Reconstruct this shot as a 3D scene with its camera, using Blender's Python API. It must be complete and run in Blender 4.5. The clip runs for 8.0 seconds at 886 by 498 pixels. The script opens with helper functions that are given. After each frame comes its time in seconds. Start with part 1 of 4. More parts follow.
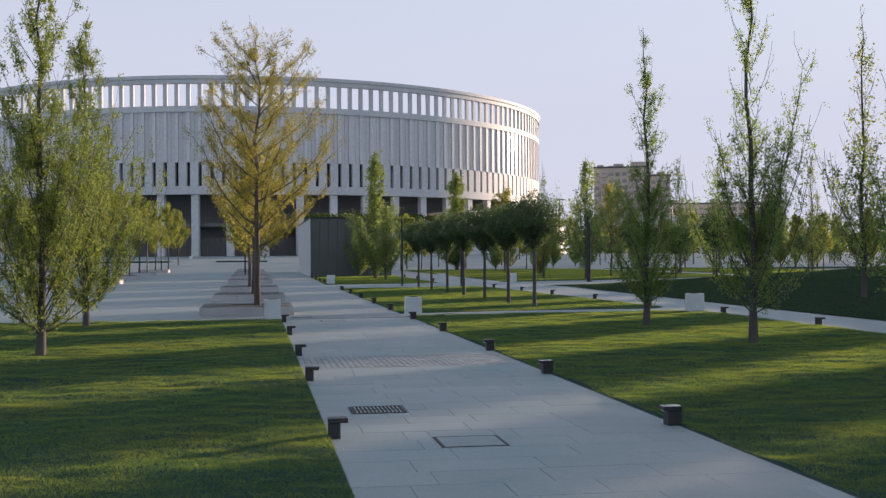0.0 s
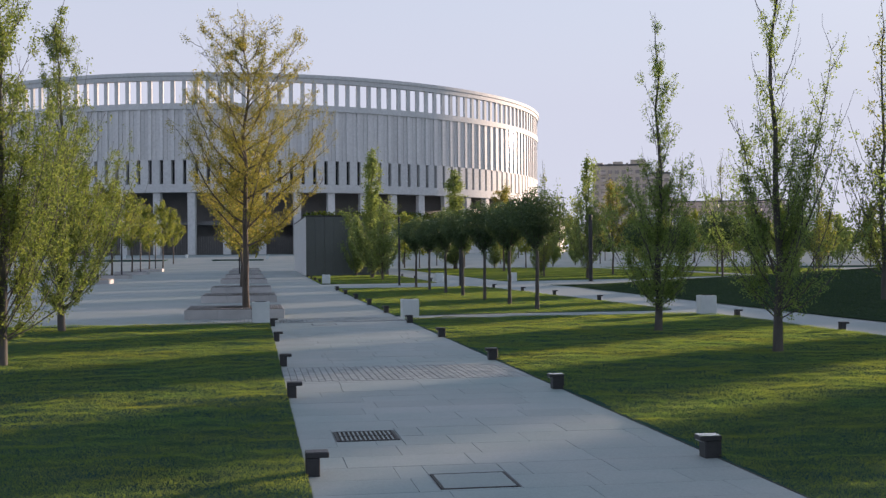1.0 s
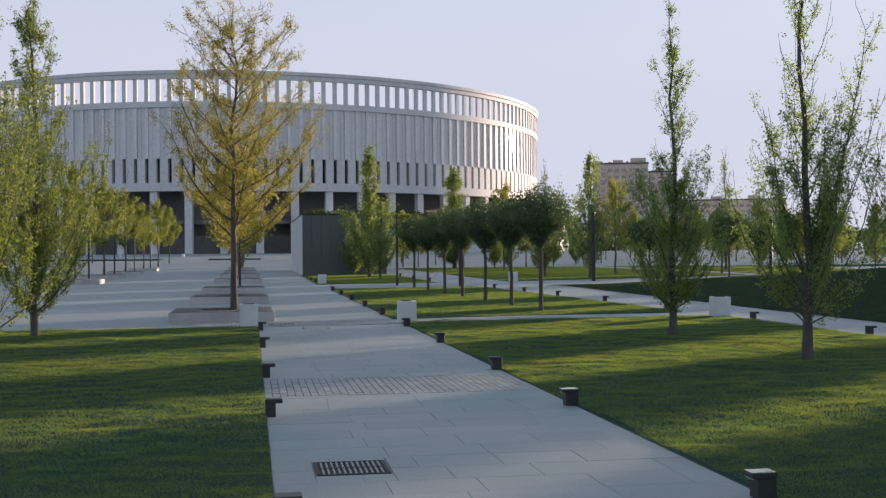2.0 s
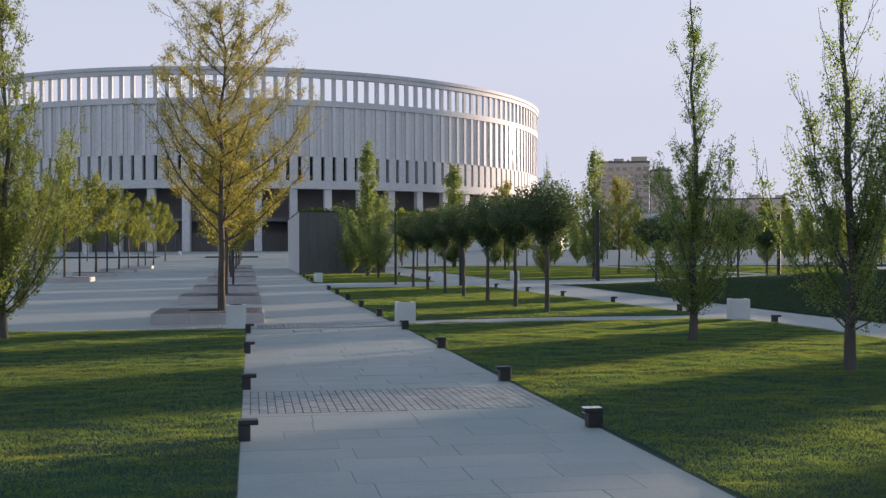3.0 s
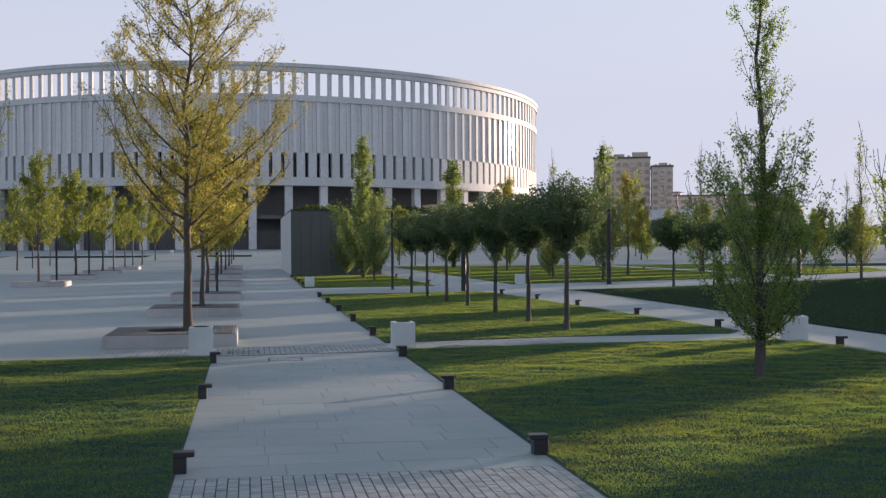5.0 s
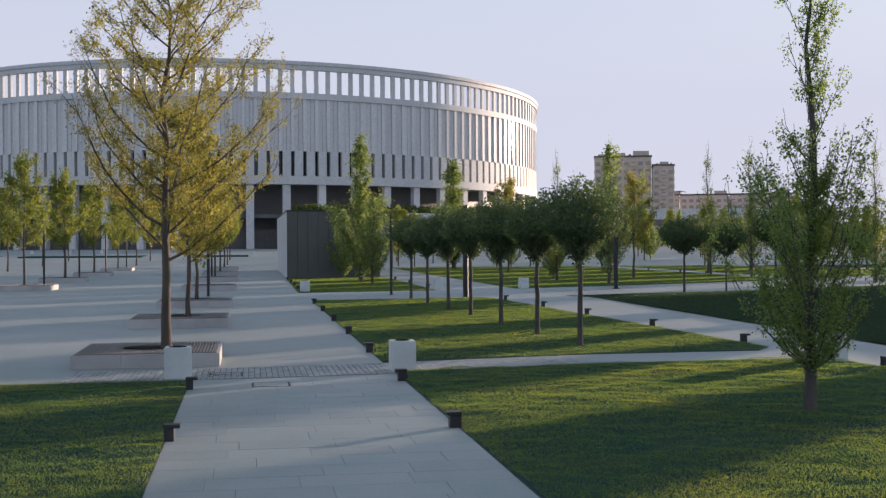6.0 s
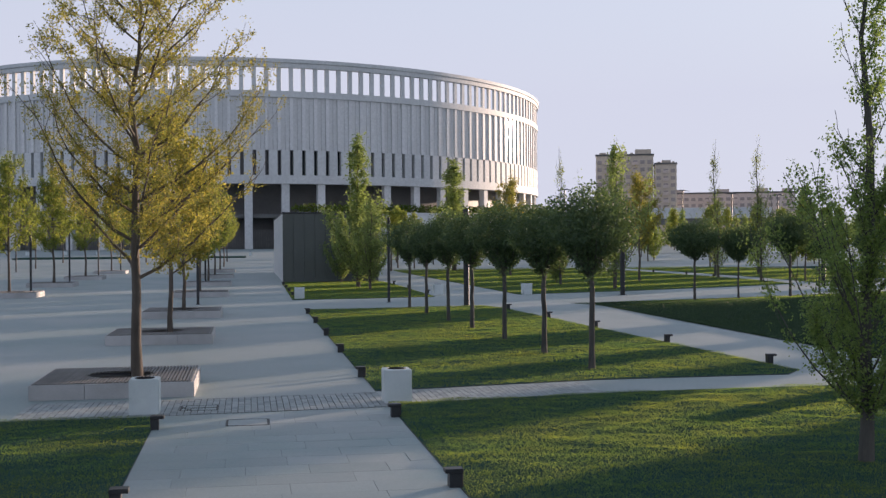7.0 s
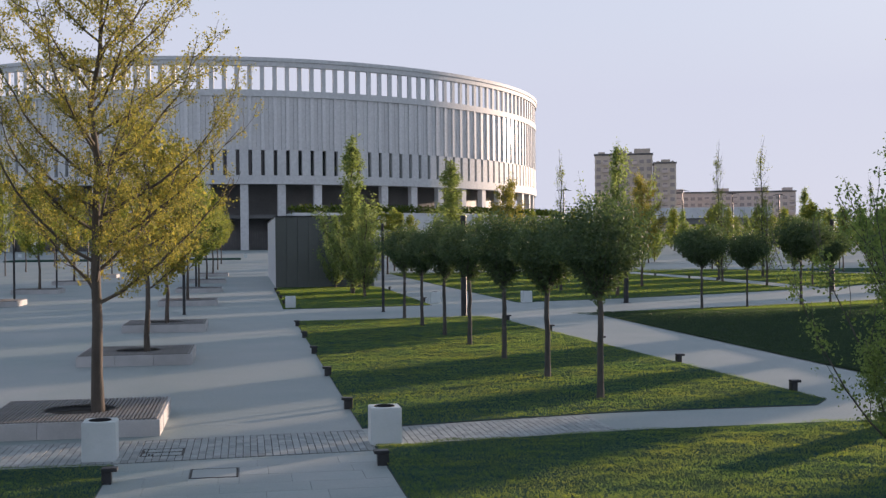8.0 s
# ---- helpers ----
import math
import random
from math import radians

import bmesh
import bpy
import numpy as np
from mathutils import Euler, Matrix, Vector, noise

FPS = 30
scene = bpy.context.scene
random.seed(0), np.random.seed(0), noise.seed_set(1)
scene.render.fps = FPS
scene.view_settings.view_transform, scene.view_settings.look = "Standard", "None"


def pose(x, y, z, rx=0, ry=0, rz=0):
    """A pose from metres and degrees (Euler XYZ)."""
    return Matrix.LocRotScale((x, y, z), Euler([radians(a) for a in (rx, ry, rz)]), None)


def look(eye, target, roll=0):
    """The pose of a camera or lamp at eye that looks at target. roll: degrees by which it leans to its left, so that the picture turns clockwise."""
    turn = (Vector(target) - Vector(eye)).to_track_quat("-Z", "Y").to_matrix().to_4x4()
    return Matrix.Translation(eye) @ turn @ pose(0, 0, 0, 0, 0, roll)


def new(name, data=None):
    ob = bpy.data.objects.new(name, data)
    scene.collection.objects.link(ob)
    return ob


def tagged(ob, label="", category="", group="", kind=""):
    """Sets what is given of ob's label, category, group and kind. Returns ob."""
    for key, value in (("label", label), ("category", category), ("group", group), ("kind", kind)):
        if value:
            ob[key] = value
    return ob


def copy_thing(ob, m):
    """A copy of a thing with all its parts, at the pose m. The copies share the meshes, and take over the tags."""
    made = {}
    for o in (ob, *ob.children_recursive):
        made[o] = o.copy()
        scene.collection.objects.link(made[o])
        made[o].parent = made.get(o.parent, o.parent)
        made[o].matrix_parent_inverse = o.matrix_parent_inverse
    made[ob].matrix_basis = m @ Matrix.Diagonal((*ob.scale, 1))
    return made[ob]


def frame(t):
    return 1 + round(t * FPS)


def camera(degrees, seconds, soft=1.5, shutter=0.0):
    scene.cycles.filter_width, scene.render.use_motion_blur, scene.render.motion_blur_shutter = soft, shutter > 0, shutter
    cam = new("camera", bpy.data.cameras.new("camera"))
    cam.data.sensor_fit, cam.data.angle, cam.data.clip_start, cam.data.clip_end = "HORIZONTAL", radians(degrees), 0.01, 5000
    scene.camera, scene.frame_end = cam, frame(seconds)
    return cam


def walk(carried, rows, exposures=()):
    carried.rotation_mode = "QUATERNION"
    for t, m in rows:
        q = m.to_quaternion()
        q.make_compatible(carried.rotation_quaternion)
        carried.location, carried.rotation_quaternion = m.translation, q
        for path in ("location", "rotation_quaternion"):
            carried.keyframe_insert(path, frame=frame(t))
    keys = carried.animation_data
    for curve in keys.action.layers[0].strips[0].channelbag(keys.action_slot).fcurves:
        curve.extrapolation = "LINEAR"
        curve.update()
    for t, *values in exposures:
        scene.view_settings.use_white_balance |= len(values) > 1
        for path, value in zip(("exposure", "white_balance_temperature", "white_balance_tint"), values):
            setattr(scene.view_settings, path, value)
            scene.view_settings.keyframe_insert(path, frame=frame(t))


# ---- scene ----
cam = camera(41.0, 8.0, soft=1.4)
PATH = [
    (0, (0.023, -0.019, 2.941), (0.337, 1.956, 2.948), -0.4),
    (0.5, (0.251, 1.468, 2.968), (0.567, 3.443, 2.974), -0.3),
    (1, (0.482, 2.884, 3.008), (0.799, 4.859, 3.012), -0.4),
    (1.5, (0.711, 4.259, 3.026), (1.029, 6.233, 3.029), -0.5),
    (3, (1.365, 8.835, 2.979), (1.685, 10.809, 2.979), -0.2),
    (3.5, (1.573, 10.431, 3.008), (1.895, 12.405, 3.006), -0.3),
    (4, (1.848, 12.251, 3.122), (2.169, 14.225, 3.118), -0.5),
    (4.5, (2.08, 14.127, 3.28), (2.402, 16.101, 3.275), -0.4),
    (6, (2.769, 19.768, 3.803), (3.095, 21.742, 3.794), -0.3),
    (6.5, (3.066, 21.544, 4.048), (3.392, 23.518, 4.038), -0.3),
    (7, (3.417, 23.357, 4.315), (3.742, 25.331, 4.303), -0.4),
    (7.5, (3.716, 25.002, 4.573), (4.043, 26.975, 4.559), -0.5),
    (8, (4.088, 26.701, 4.885), (4.416, 28.674, 4.871), -0.5),
]
walk(cam, [(t, look(eye, target, roll)) for t, eye, target, roll in PATH], [(0.0, 1.21, 6280.0, 3.0), (8.0, 1.21, 6280.0, 3.0)])

# ---- light ----
SUN_AZ, SUN_EL = 55.0, 5.45
world = bpy.data.worlds.new("sky")
scene.world = world
world.use_nodes = True
wt = world.node_tree
sky = wt.nodes.new("ShaderNodeTexSky")
sky.sky_type, sky.sun_disc = "NISHITA", False
sky.sun_elevation, sky.sun_rotation = radians(SUN_EL + 3), radians(SUN_AZ)
sky.air_density, sky.dust_density, sky.ozone_density = 1.0, 1.0, 2.0
wb = wt.nodes["Background"]
haze = wt.nodes.new("ShaderNodeMix")
haze.data_type = "RGBA"
up = wt.nodes.new("ShaderNodeSeparateXYZ")
wt.links.new(wt.nodes.new("ShaderNodeTexCoord").outputs["Generated"], up.inputs[0])
thin = wt.nodes.new("ShaderNodeMapRange")
for k, v in ((1, 0.12), (2, 0.8), (3, 0.98), (4, 0.22)):
    thin.inputs[k].default_value = v
wt.links.new(up.outputs["Z"], thin.inputs[0])
wt.links.new(thin.outputs[0], haze.inputs[0])
haze.inputs[7].default_value = (3.07, 2.95, 3.62, 1.0)
wt.links.new(sky.outputs[0], haze.inputs[6])
wt.links.new(haze.outputs[2], wb.inputs[0])
wb.inputs[1].default_value = 0.097
sun_data = bpy.data.lights.new("sun", "SUN")
sun_data.energy, sun_data.angle, sun_data.color = 3.3, radians(0.6), (1.0, 0.70, 0.55)
sun = new("sun", sun_data)
az, el = radians(SUN_AZ), radians(SUN_EL)
SUN_WAY = Vector((math.sin(az) * math.cos(el), math.cos(az) * math.cos(el), math.sin(el)))
sun.matrix_world = look(SUN_WAY * 300, (0, 0, 0))


# ---- materials ----
def material(name, rough=0.7, metal=0.0):
    m = bpy.data.materials.new(name)
    m.use_nodes = True
    b = m.node_tree.nodes["Principled BSDF"]
    b.inputs["Roughness"].default_value, b.inputs["Metallic"].default_value = rough, metal
    return m, m.node_tree, b


def noise_at(nt, scale, detail=4.0, rough=0.55, stretch=None, space="Object"):
    tc = nt.nodes.new("ShaderNodeTexCoord")
    n = nt.nodes.new("ShaderNodeTexNoise")
    n.inputs["Scale"].default_value, n.inputs["Detail"].default_value, n.inputs["Roughness"].default_value = scale, detail, rough
    src = nt.nodes.new("ShaderNodeNewGeometry").outputs["Position"] if space == "World" else tc.outputs[space]
    if stretch:
        mp = nt.nodes.new("ShaderNodeMapping")
        mp.inputs["Scale"].default_value = stretch
        nt.links.new(src, mp.inputs["Vector"])
        src = mp.outputs["Vector"]
    nt.links.new(src, n.inputs["Vector"])
    return n.outputs["Fac"]


def ramp(nt, fac, stops):
    r = nt.nodes.new("ShaderNodeValToRGB")
    while len(r.color_ramp.elements) < len(stops):
        r.color_ramp.elements.new(0.5)
    for e, (p, c) in zip(r.color_ramp.elements, stops):
        e.position, e.color = p, (*c, 1.0)
    nt.links.new(fac, r.inputs["Fac"])
    return r.outputs["Color"]


def blend(nt, kind, fac, a, b):
    n = nt.nodes.new("ShaderNodeMix")
    n.data_type, n.blend_type = "RGBA", kind
    if isinstance(fac, float):
        n.inputs[0].default_value = fac
    else:
        nt.links.new(fac, n.inputs[0])
    for socket, v in ((n.inputs[6], a), (n.inputs[7], b)):
        if isinstance(v, tuple):
            socket.default_value = (*v, 1.0)
        else:
            nt.links.new(v, socket)
    return n.outputs[2]


def bumped(nt, b, height, strength=0.3, distance=0.02):
    bp = nt.nodes.new("ShaderNodeBump")
    bp.inputs["Strength"].default_value, bp.inputs["Distance"].default_value = strength, distance
    nt.links.new(height, bp.inputs["Height"])
    nt.links.new(bp.outputs["Normal"], b.inputs["Normal"])


def grained(name, dark, light, big=0.4, fine=18.0, rough=0.75, bump=0.25, metal=0.0, space="World", pieces=0.0, islands=0.0, stretch=None, speck=0.5):
    """A surface with large soft stains and a fine grain; pieces: how far single pieces differ."""
    m, nt, b = material(name, rough, metal)
    col = ramp(nt, noise_at(nt, big, 5.0, 0.6, stretch, space), [(0.3, dark), (0.7, light)])
    g = noise_at(nt, fine, 3.0, 0.7, stretch, space)
    col = blend(nt, "MULTIPLY", speck, col, ramp(nt, g, [(0.3, (0.72, 0.72, 0.72)), (0.7, (1.15, 1.15, 1.15))]))
    for amount, node, out in ((pieces, "ShaderNodeObjectInfo", "Random"), (islands, "ShaderNodeNewGeometry", "Random Per Island")):
        if amount:
            o = nt.nodes.new(node)
            col = blend(nt, "MULTIPLY", 1.0, col, ramp(nt, o.outputs[out], [(0.0, (1 - amount,) * 3), (1.0, (1 + amount,) * 3)]))
    nt.links.new(col, b.inputs["Base Color"])
    bumped(nt, b, g, bump, 0.01)
    return m


def leafy(name, a, b_, c, shine=0.45, glow=(1.5, 1.5, 0.8), drift=0.0):
    """Thin leaves that let light through; every leaf has its own tone."""
    m, nt, b = material(name, 0.6)
    b.inputs["Specular IOR Level"].default_value = 0.25
    g = nt.nodes.new("ShaderNodeNewGeometry")
    col = ramp(nt, g.outputs["Random Per Island"], [(0.0, a), (0.5, b_), (1.0, c)])
    if drift:
        n = noise_at(nt, drift, 4.0, 0.6, None, "World")
        col = blend(nt, "MULTIPLY", 1.0, col, ramp(nt, n, [(0.3, (0.84, 0.97, 1.05)), (0.7, (1.3, 1.06, 0.9))]))
        n = noise_at(nt, drift * 7, 3.0, 0.6, (0.6, 1.4, 1.0), "World")
        col = blend(nt, "MULTIPLY", 1.0, col, ramp(nt, n, [(0.36, (0.72, 0.78, 0.85)), (0.64, (1.25, 1.18, 1.1))]))
    nt.links.new(col, b.inputs["Base Color"])
    t = nt.nodes.new("ShaderNodeBsdfTranslucent")
    nt.links.new(blend(nt, "MULTIPLY", 1.0, col, glow), t.inputs["Color"])
    mx = nt.nodes.new("ShaderNodeMixShader")
    mx.inputs[0].default_value = shine
    nt.links.new(b.outputs[0], mx.inputs[1])
    nt.links.new(t.outputs[0], mx.inputs[2])
    nt.links.new(mx.outputs[0], nt.nodes["Material Output"].inputs["Surface"])
    return m


PAVING = grained("granite_paving", (0.248, 0.320, 0.312), (0.392, 0.402, 0.385), 0.22, 30.0, 0.6, 0.15, pieces=0.06)
PLAZA = grained("plaza_stone", (0.242, 0.305, 0.296), (0.366, 0.386, 0.37), 0.1, 12.0, 0.62, 0.15)
BED = grained("paving_joints", (0.18, 0.195, 0.195), (0.26, 0.265, 0.26), 1.5, 40.0, 0.95, 0.3)
JOINT = grained("joint_sand", (0.075, 0.075, 0.078), (0.12, 0.117, 0.115), 1.5, 40.0, 0.95, 0.3)
SETT = grained("granite_sett", (0.27, 0.305, 0.30), (0.38, 0.395, 0.385), 1.5, 40.0, 0.7, 0.4, pieces=0.16, islands=0.16)
SOIL = grained("turf_soil", (0.038, 0.074, 0.064), (0.052, 0.094, 0.077), 0.45, 60.0, 1.0, 0.9)
SOIL.node_tree.nodes["Principled BSDF"].inputs["Specular IOR Level"].default_value = 0.0
EDGING = grained("steel_edging", (0.05, 0.06, 0.055), (0.085, 0.09, 0.08), 2.0, 30.0, 0.6, 0.1, 0.3)
STONE = grained("travertine", (0.59, 0.60, 0.595), (0.665, 0.67, 0.66), 0.06, 1.2, 0.62, 0.2, pieces=0.04)
STONE.node_tree.nodes["Principled BSDF"].inputs["Specular IOR Level"].default_value = 0.2
FIN = grained("pale_fin_stone", (0.63, 0.635, 0.63), (0.69, 0.69, 0.68), 0.06, 1.2, 0.6, 0.15, pieces=0.03)
PANEL = grained("ribbed_stone_panel", (0.57, 0.575, 0.57), (0.63, 0.635, 0.625), 0.05, 1.5, 0.5, 0.2, pieces=0.06)
for polished in (FIN, PANEL):
    coat = polished.node_tree.nodes["Principled BSDF"].inputs
    coat["Coat Weight"].default_value, coat["Coat Roughness"].default_value = 0.7, 0.09
CONCRETE = grained("bench_stone", (0.40, 0.39, 0.38), (0.52, 0.51, 0.50), 0.8, 25.0, 0.7, 0.2, pieces=0.07, speck=0.25)
WHITE = grained("white_concrete", (0.58, 0.63, 0.63), (0.69, 0.73, 0.72), 1.2, 22.0, 0.6, 0.1, speck=0.14)
SLAT = grained("grey_slats", (0.14, 0.135, 0.13), (0.22, 0.21, 0.20), 1.0, 30.0, 0.7, 0.2, pieces=0.1)
BLACK = grained("black_steel", (0.03, 0.032, 0.035), (0.048, 0.05, 0.053), 2.0, 30.0, 0.45, 0.08, 0.4)
IRON = grained("cast_iron", (0.03, 0.03, 0.03), (0.06, 0.057, 0.055), 4.0, 60.0, 0.6, 0.3, 0.5)
CLAD = grained("dark_cladding", (0.082, 0.094, 0.085), (0.105, 0.118, 0.108), 0.3, 6.0, 0.45, 0.1, pieces=0.04)
LIGHTCLAD = grained("pale_cladding", (0.56, 0.57, 0.58), (0.66, 0.67, 0.67), 0.3, 6.0, 0.5, 0.1)
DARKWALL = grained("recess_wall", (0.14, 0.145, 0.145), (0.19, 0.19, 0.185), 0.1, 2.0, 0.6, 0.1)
BRICK = grained("tan_brick", (0.58, 0.49, 0.40), (0.65, 0.56, 0.46), 0.06, 2.0, 0.85, 0.1)
BRICK2 = grained("pale_brick", (0.60, 0.50, 0.45), (0.68, 0.58, 0.52), 0.06, 2.0, 0.85, 0.1)
ROOFING = grained("roof_felt", (0.10, 0.10, 0.10), (0.16, 0.155, 0.15), 0.2, 3.0, 0.9, 0.1)
BARK = grained("grey_bark", (0.075, 0.062, 0.05), (0.15, 0.125, 0.10), 3.0, 45.0, 0.9, 0.8, space="Object", stretch=(1, 1, 0.25))
BARK_DARK = grained("dark_bark", (0.06, 0.058, 0.052), (0.125, 0.115, 0.10), 3.0, 45.0, 0.9, 0.8, space="Object", stretch=(1, 1, 0.25))
EARTH = grained("tree_pit_soil", (0.025, 0.02, 0.016), (0.055, 0.045, 0.035), 3.0, 30.0, 1.0, 0.7)
GRASS = leafy("grass_blades", (0.037, 0.077, 0.068), (0.047, 0.089, 0.076), (0.059, 0.101, 0.083), 0.55, (5.7, 4.4, 0.75), 0.35)
GRASS.node_tree.nodes["Principled BSDF"].inputs["Specular IOR Level"].default_value = 0.15
# bank grass and turf: lawn darkened in colour to stand for shade
SHADED_GRASS = leafy("shaded_bank_grass", (0.038, 0.061, 0.038), (0.044, 0.069, 0.042), (0.050, 0.077, 0.046), 0.3, (2.2, 2.4, 0.9))
SHADED_TURF = grained("shaded_bank_turf", (0.034, 0.054, 0.034), (0.048, 0.071, 0.041), 0.5, 40.0, 1.0, 0.6)
SHADED_TURF.node_tree.nodes["Principled BSDF"].inputs["Specular IOR Level"].default_value = 0.0
LEAF_GREEN = leafy("young_green_leaves", (0.13, 0.18, 0.08), (0.19, 0.245, 0.10), (0.26, 0.31, 0.125), 0.55, (1.6, 1.7, 0.9))
LEAF_FRESH = leafy("fresh_green_leaves", (0.12, 0.165, 0.062), (0.175, 0.225, 0.082), (0.24, 0.28, 0.10), 0.55)
LEAF_PALE = leafy("pale_green_leaves", (0.15, 0.20, 0.095), (0.205, 0.26, 0.12), (0.275, 0.325, 0.145), 0.56)
LEAF_YELLOW = leafy("yellow_leaves", (0.17, 0.19, 0.075), (0.265, 0.25, 0.086), (0.38, 0.315, 0.098), 0.52)
LEAF_LIME = leafy("lime_leaves", (0.13, 0.175, 0.06), (0.20, 0.235, 0.072), (0.275, 0.275, 0.08), 0.54)
LEAF_DARK = leafy("dark_green_leaves", (0.066, 0.104, 0.062), (0.090, 0.133, 0.073), (0.117, 0.166, 0.079), 0.32)
HEDGE = leafy("hedge_leaves", (0.05, 0.085, 0.015), (0.08, 0.12, 0.02), (0.12, 0.15, 0.03))

WINDOW = grained("flat_windows", (0.33, 0.28, 0.265), (0.40, 0.345, 0.325), 0.3, 1.0, 0.25, 0.0)

GLASS, _, gb = material("dark_glass", 0.08)
gb.inputs["Base Color"].default_value = (0.02, 0.024, 0.028, 1)
POLISHED = grained("brushed_steel", (0.62, 0.62, 0.61), (0.72, 0.72, 0.70), 3.0, 60.0, 0.22, 0.05, 1.0)
LENS, _, lb = material("lamp_cover", 0.35)
lb.inputs["Base Color"].default_value = (0.75, 0.75, 0.72, 1)


# ---- mesh helpers ----
def mesh(name, verts, faces, mat, smooth=False):
    me = bpy.data.meshes.new(name)
    me.from_pydata(verts, [], faces)
    me.materials.append(mat)
    if smooth:
        me.polygons.foreach_set("use_smooth", [True] * len(me.polygons))
    me.update()
    return me


def place(name, me, parent=None, m=None, label=""):
    ob = new(name, me)
    if parent:
        ob.parent = parent
    if m is not None:
        ob.matrix_basis = m
    return tagged(ob, label)


def part(name, bm, mat, parent, label="", m=None):
    me = bpy.data.meshes.new(name)
    bm.to_mesh(me)
    bm.free()
    me.materials.append(mat)
    return place(name, me, parent, m, label)


def thing(name, m, label, category, group=""):
    ob = new(name)
    ob.empty_display_size = 0.3
    ob.matrix_basis = m
    return tagged(ob, label, category, group)


def box(x0, y0, z0, x1, y1, z1, bevel=0.0, bm=None):
    """A bevelled block, in a bmesh of its own or added to bm."""
    bm = bm or bmesh.new()
    made = bmesh.ops.create_cube(bm, size=1.0, matrix=Matrix.LocRotScale(((x0 + x1) / 2, (y0 + y1) / 2, (z0 + z1) / 2), None, (x1 - x0, y1 - y0, z1 - z0)))
    if bevel:
        edges = {e for v in made["verts"] for e in v.link_edges}
        bmesh.ops.bevel(bm, geom=list(edges), offset=bevel, segments=1, affect="EDGES")
    return bm


def rod(r0, r1, z0, z1, n=12, x=0.0, y=0.0, bm=None):
    bm = bm or bmesh.new()
    bmesh.ops.create_cone(bm, cap_ends=True, segments=n, radius1=r0, radius2=r1, depth=z1 - z0, matrix=Matrix.Translation((x, y, (z0 + z1) / 2)))
    return bm


def lathe(name, profile, mat, steps, a0=0.0, a1=2 * math.pi, closed=True):
    """A ring round the z axis from a closed outline of (radius, height)."""
    k, verts, faces = len(profile), [], []
    rings = steps if closed else steps + 1
    for i in range(rings):
        a = a0 + (a1 - a0) * i / steps
        verts += [(r * math.sin(a), -r * math.cos(a), z) for r, z in profile]
    for i in range(steps):
        j = (i + 1) % rings
        for p in range(k):
            q = (p + 1) % k
            faces.append((i * k + p, j * k + p, j * k + q, i * k + q))
    if not closed:
        faces += [tuple(range(k)), tuple(range((rings - 1) * k, rings * k))[::-1]]
    return mesh(name, verts, faces, mat)


def slab(name, outline, z0, z1, mat, label="", kind="structure"):
    """A flat plate with an outline of (x, y)."""
    n = len(outline)
    verts = [(x, y, z0) for x, y in outline] + [(x, y, z1) for x, y in outline]
    faces = [tuple(range(n, 2 * n)), tuple(range(n))[::-1]] + [(i, (i + 1) % n, n + (i + 1) % n, n + i) for i in range(n)]
    me = mesh(name, verts, faces, mat)
    b = bmesh.new()
    b.from_mesh(me)
    bmesh.ops.recalc_face_normals(b, faces=b.faces)
    b.to_mesh(me)
    b.free()
    return tagged(new(name, me), label, kind=kind)


# ---- ground ----
def rise(y):
    """The plaza climbs gently towards the stadium."""
    u = min(max((y - 190.0) / 200.0, 0.0), 1.0)
    return 2.4 * u * u * (3 - 2 * u)


def ground_sheet():
    ys = [-400, -60, 0, 60, 120, 180, 190] + list(range(200, 400, 10)) + [400, 600, 900, 1500, 2600, 4200]
    xs = [-4200, -2000, -900, -400, -200, 0, 200, 400, 900, 2000, 4200]
    verts = [(x, y, rise(y)) for y in ys for x in xs]
    w = len(xs)
    faces = [(j * w + i, j * w + i + 1, (j + 1) * w + i + 1, (j + 1) * w + i) for j in range(len(ys) - 1) for i in range(w - 1)]
    return tagged(new("ground", mesh("ground", verts, faces, PLAZA, True)), "pale grey stone plaza reaching to the horizon", kind="structure")


ground_sheet()


def cross_near(x):
    return 100.0 + 0.05 * (x - 6.7) + 0.0045 * (x - 6.7) ** 2


def cross_far(x):
    return 113.4 + 0.1 * (x - 6.6) + 0.0055 * (x - 6.6) ** 2


def inner_edge(y):
    """The lawn side of the second path."""
    return 21.65 - 0.045 * (min(max(y, 53.0), 122.0) - 53.0)


def outer_edge(y):
    return 25.7 + 0.02 * (min(max(y, 60.0), 100.0) - 60.0)


LAWNS = {}


def lawn(name, outline, label):
    """Turf a hand's breadth proud of the paving inside a dark steel edging."""
    LAWNS[name] = outline
    slab("lawn", outline, -0.15, 0.022, SOIL, label)
    n = len(outline)
    verts, faces = [], []
    for i in range(n):
        a, b = Vector(outline[i]), Vector(outline[(i + 1) % n])
        d = (b - a)
        if d.length < 0.01:
            continue
        side = Vector((d.y, -d.x)).normalized() * 0.003
        k = len(verts)
        for p in (a - side, b - side, b + side, a + side):
            verts += [(p.x, p.y, -0.1), (p.x, p.y, 0.0245)]
        faces += [(k + 1, k + 3, k + 5, k + 7), (k, k + 2, k + 3, k + 1), (k + 2, k + 4, k + 5, k + 3), (k + 4, k + 6, k + 7, k + 5), (k + 6, k, k + 1, k + 7)]
    tagged(new("lawn_edging", mesh("lawn_edging", verts, faces, EDGING)), "thin dark steel edging round the lawn", kind="structure")


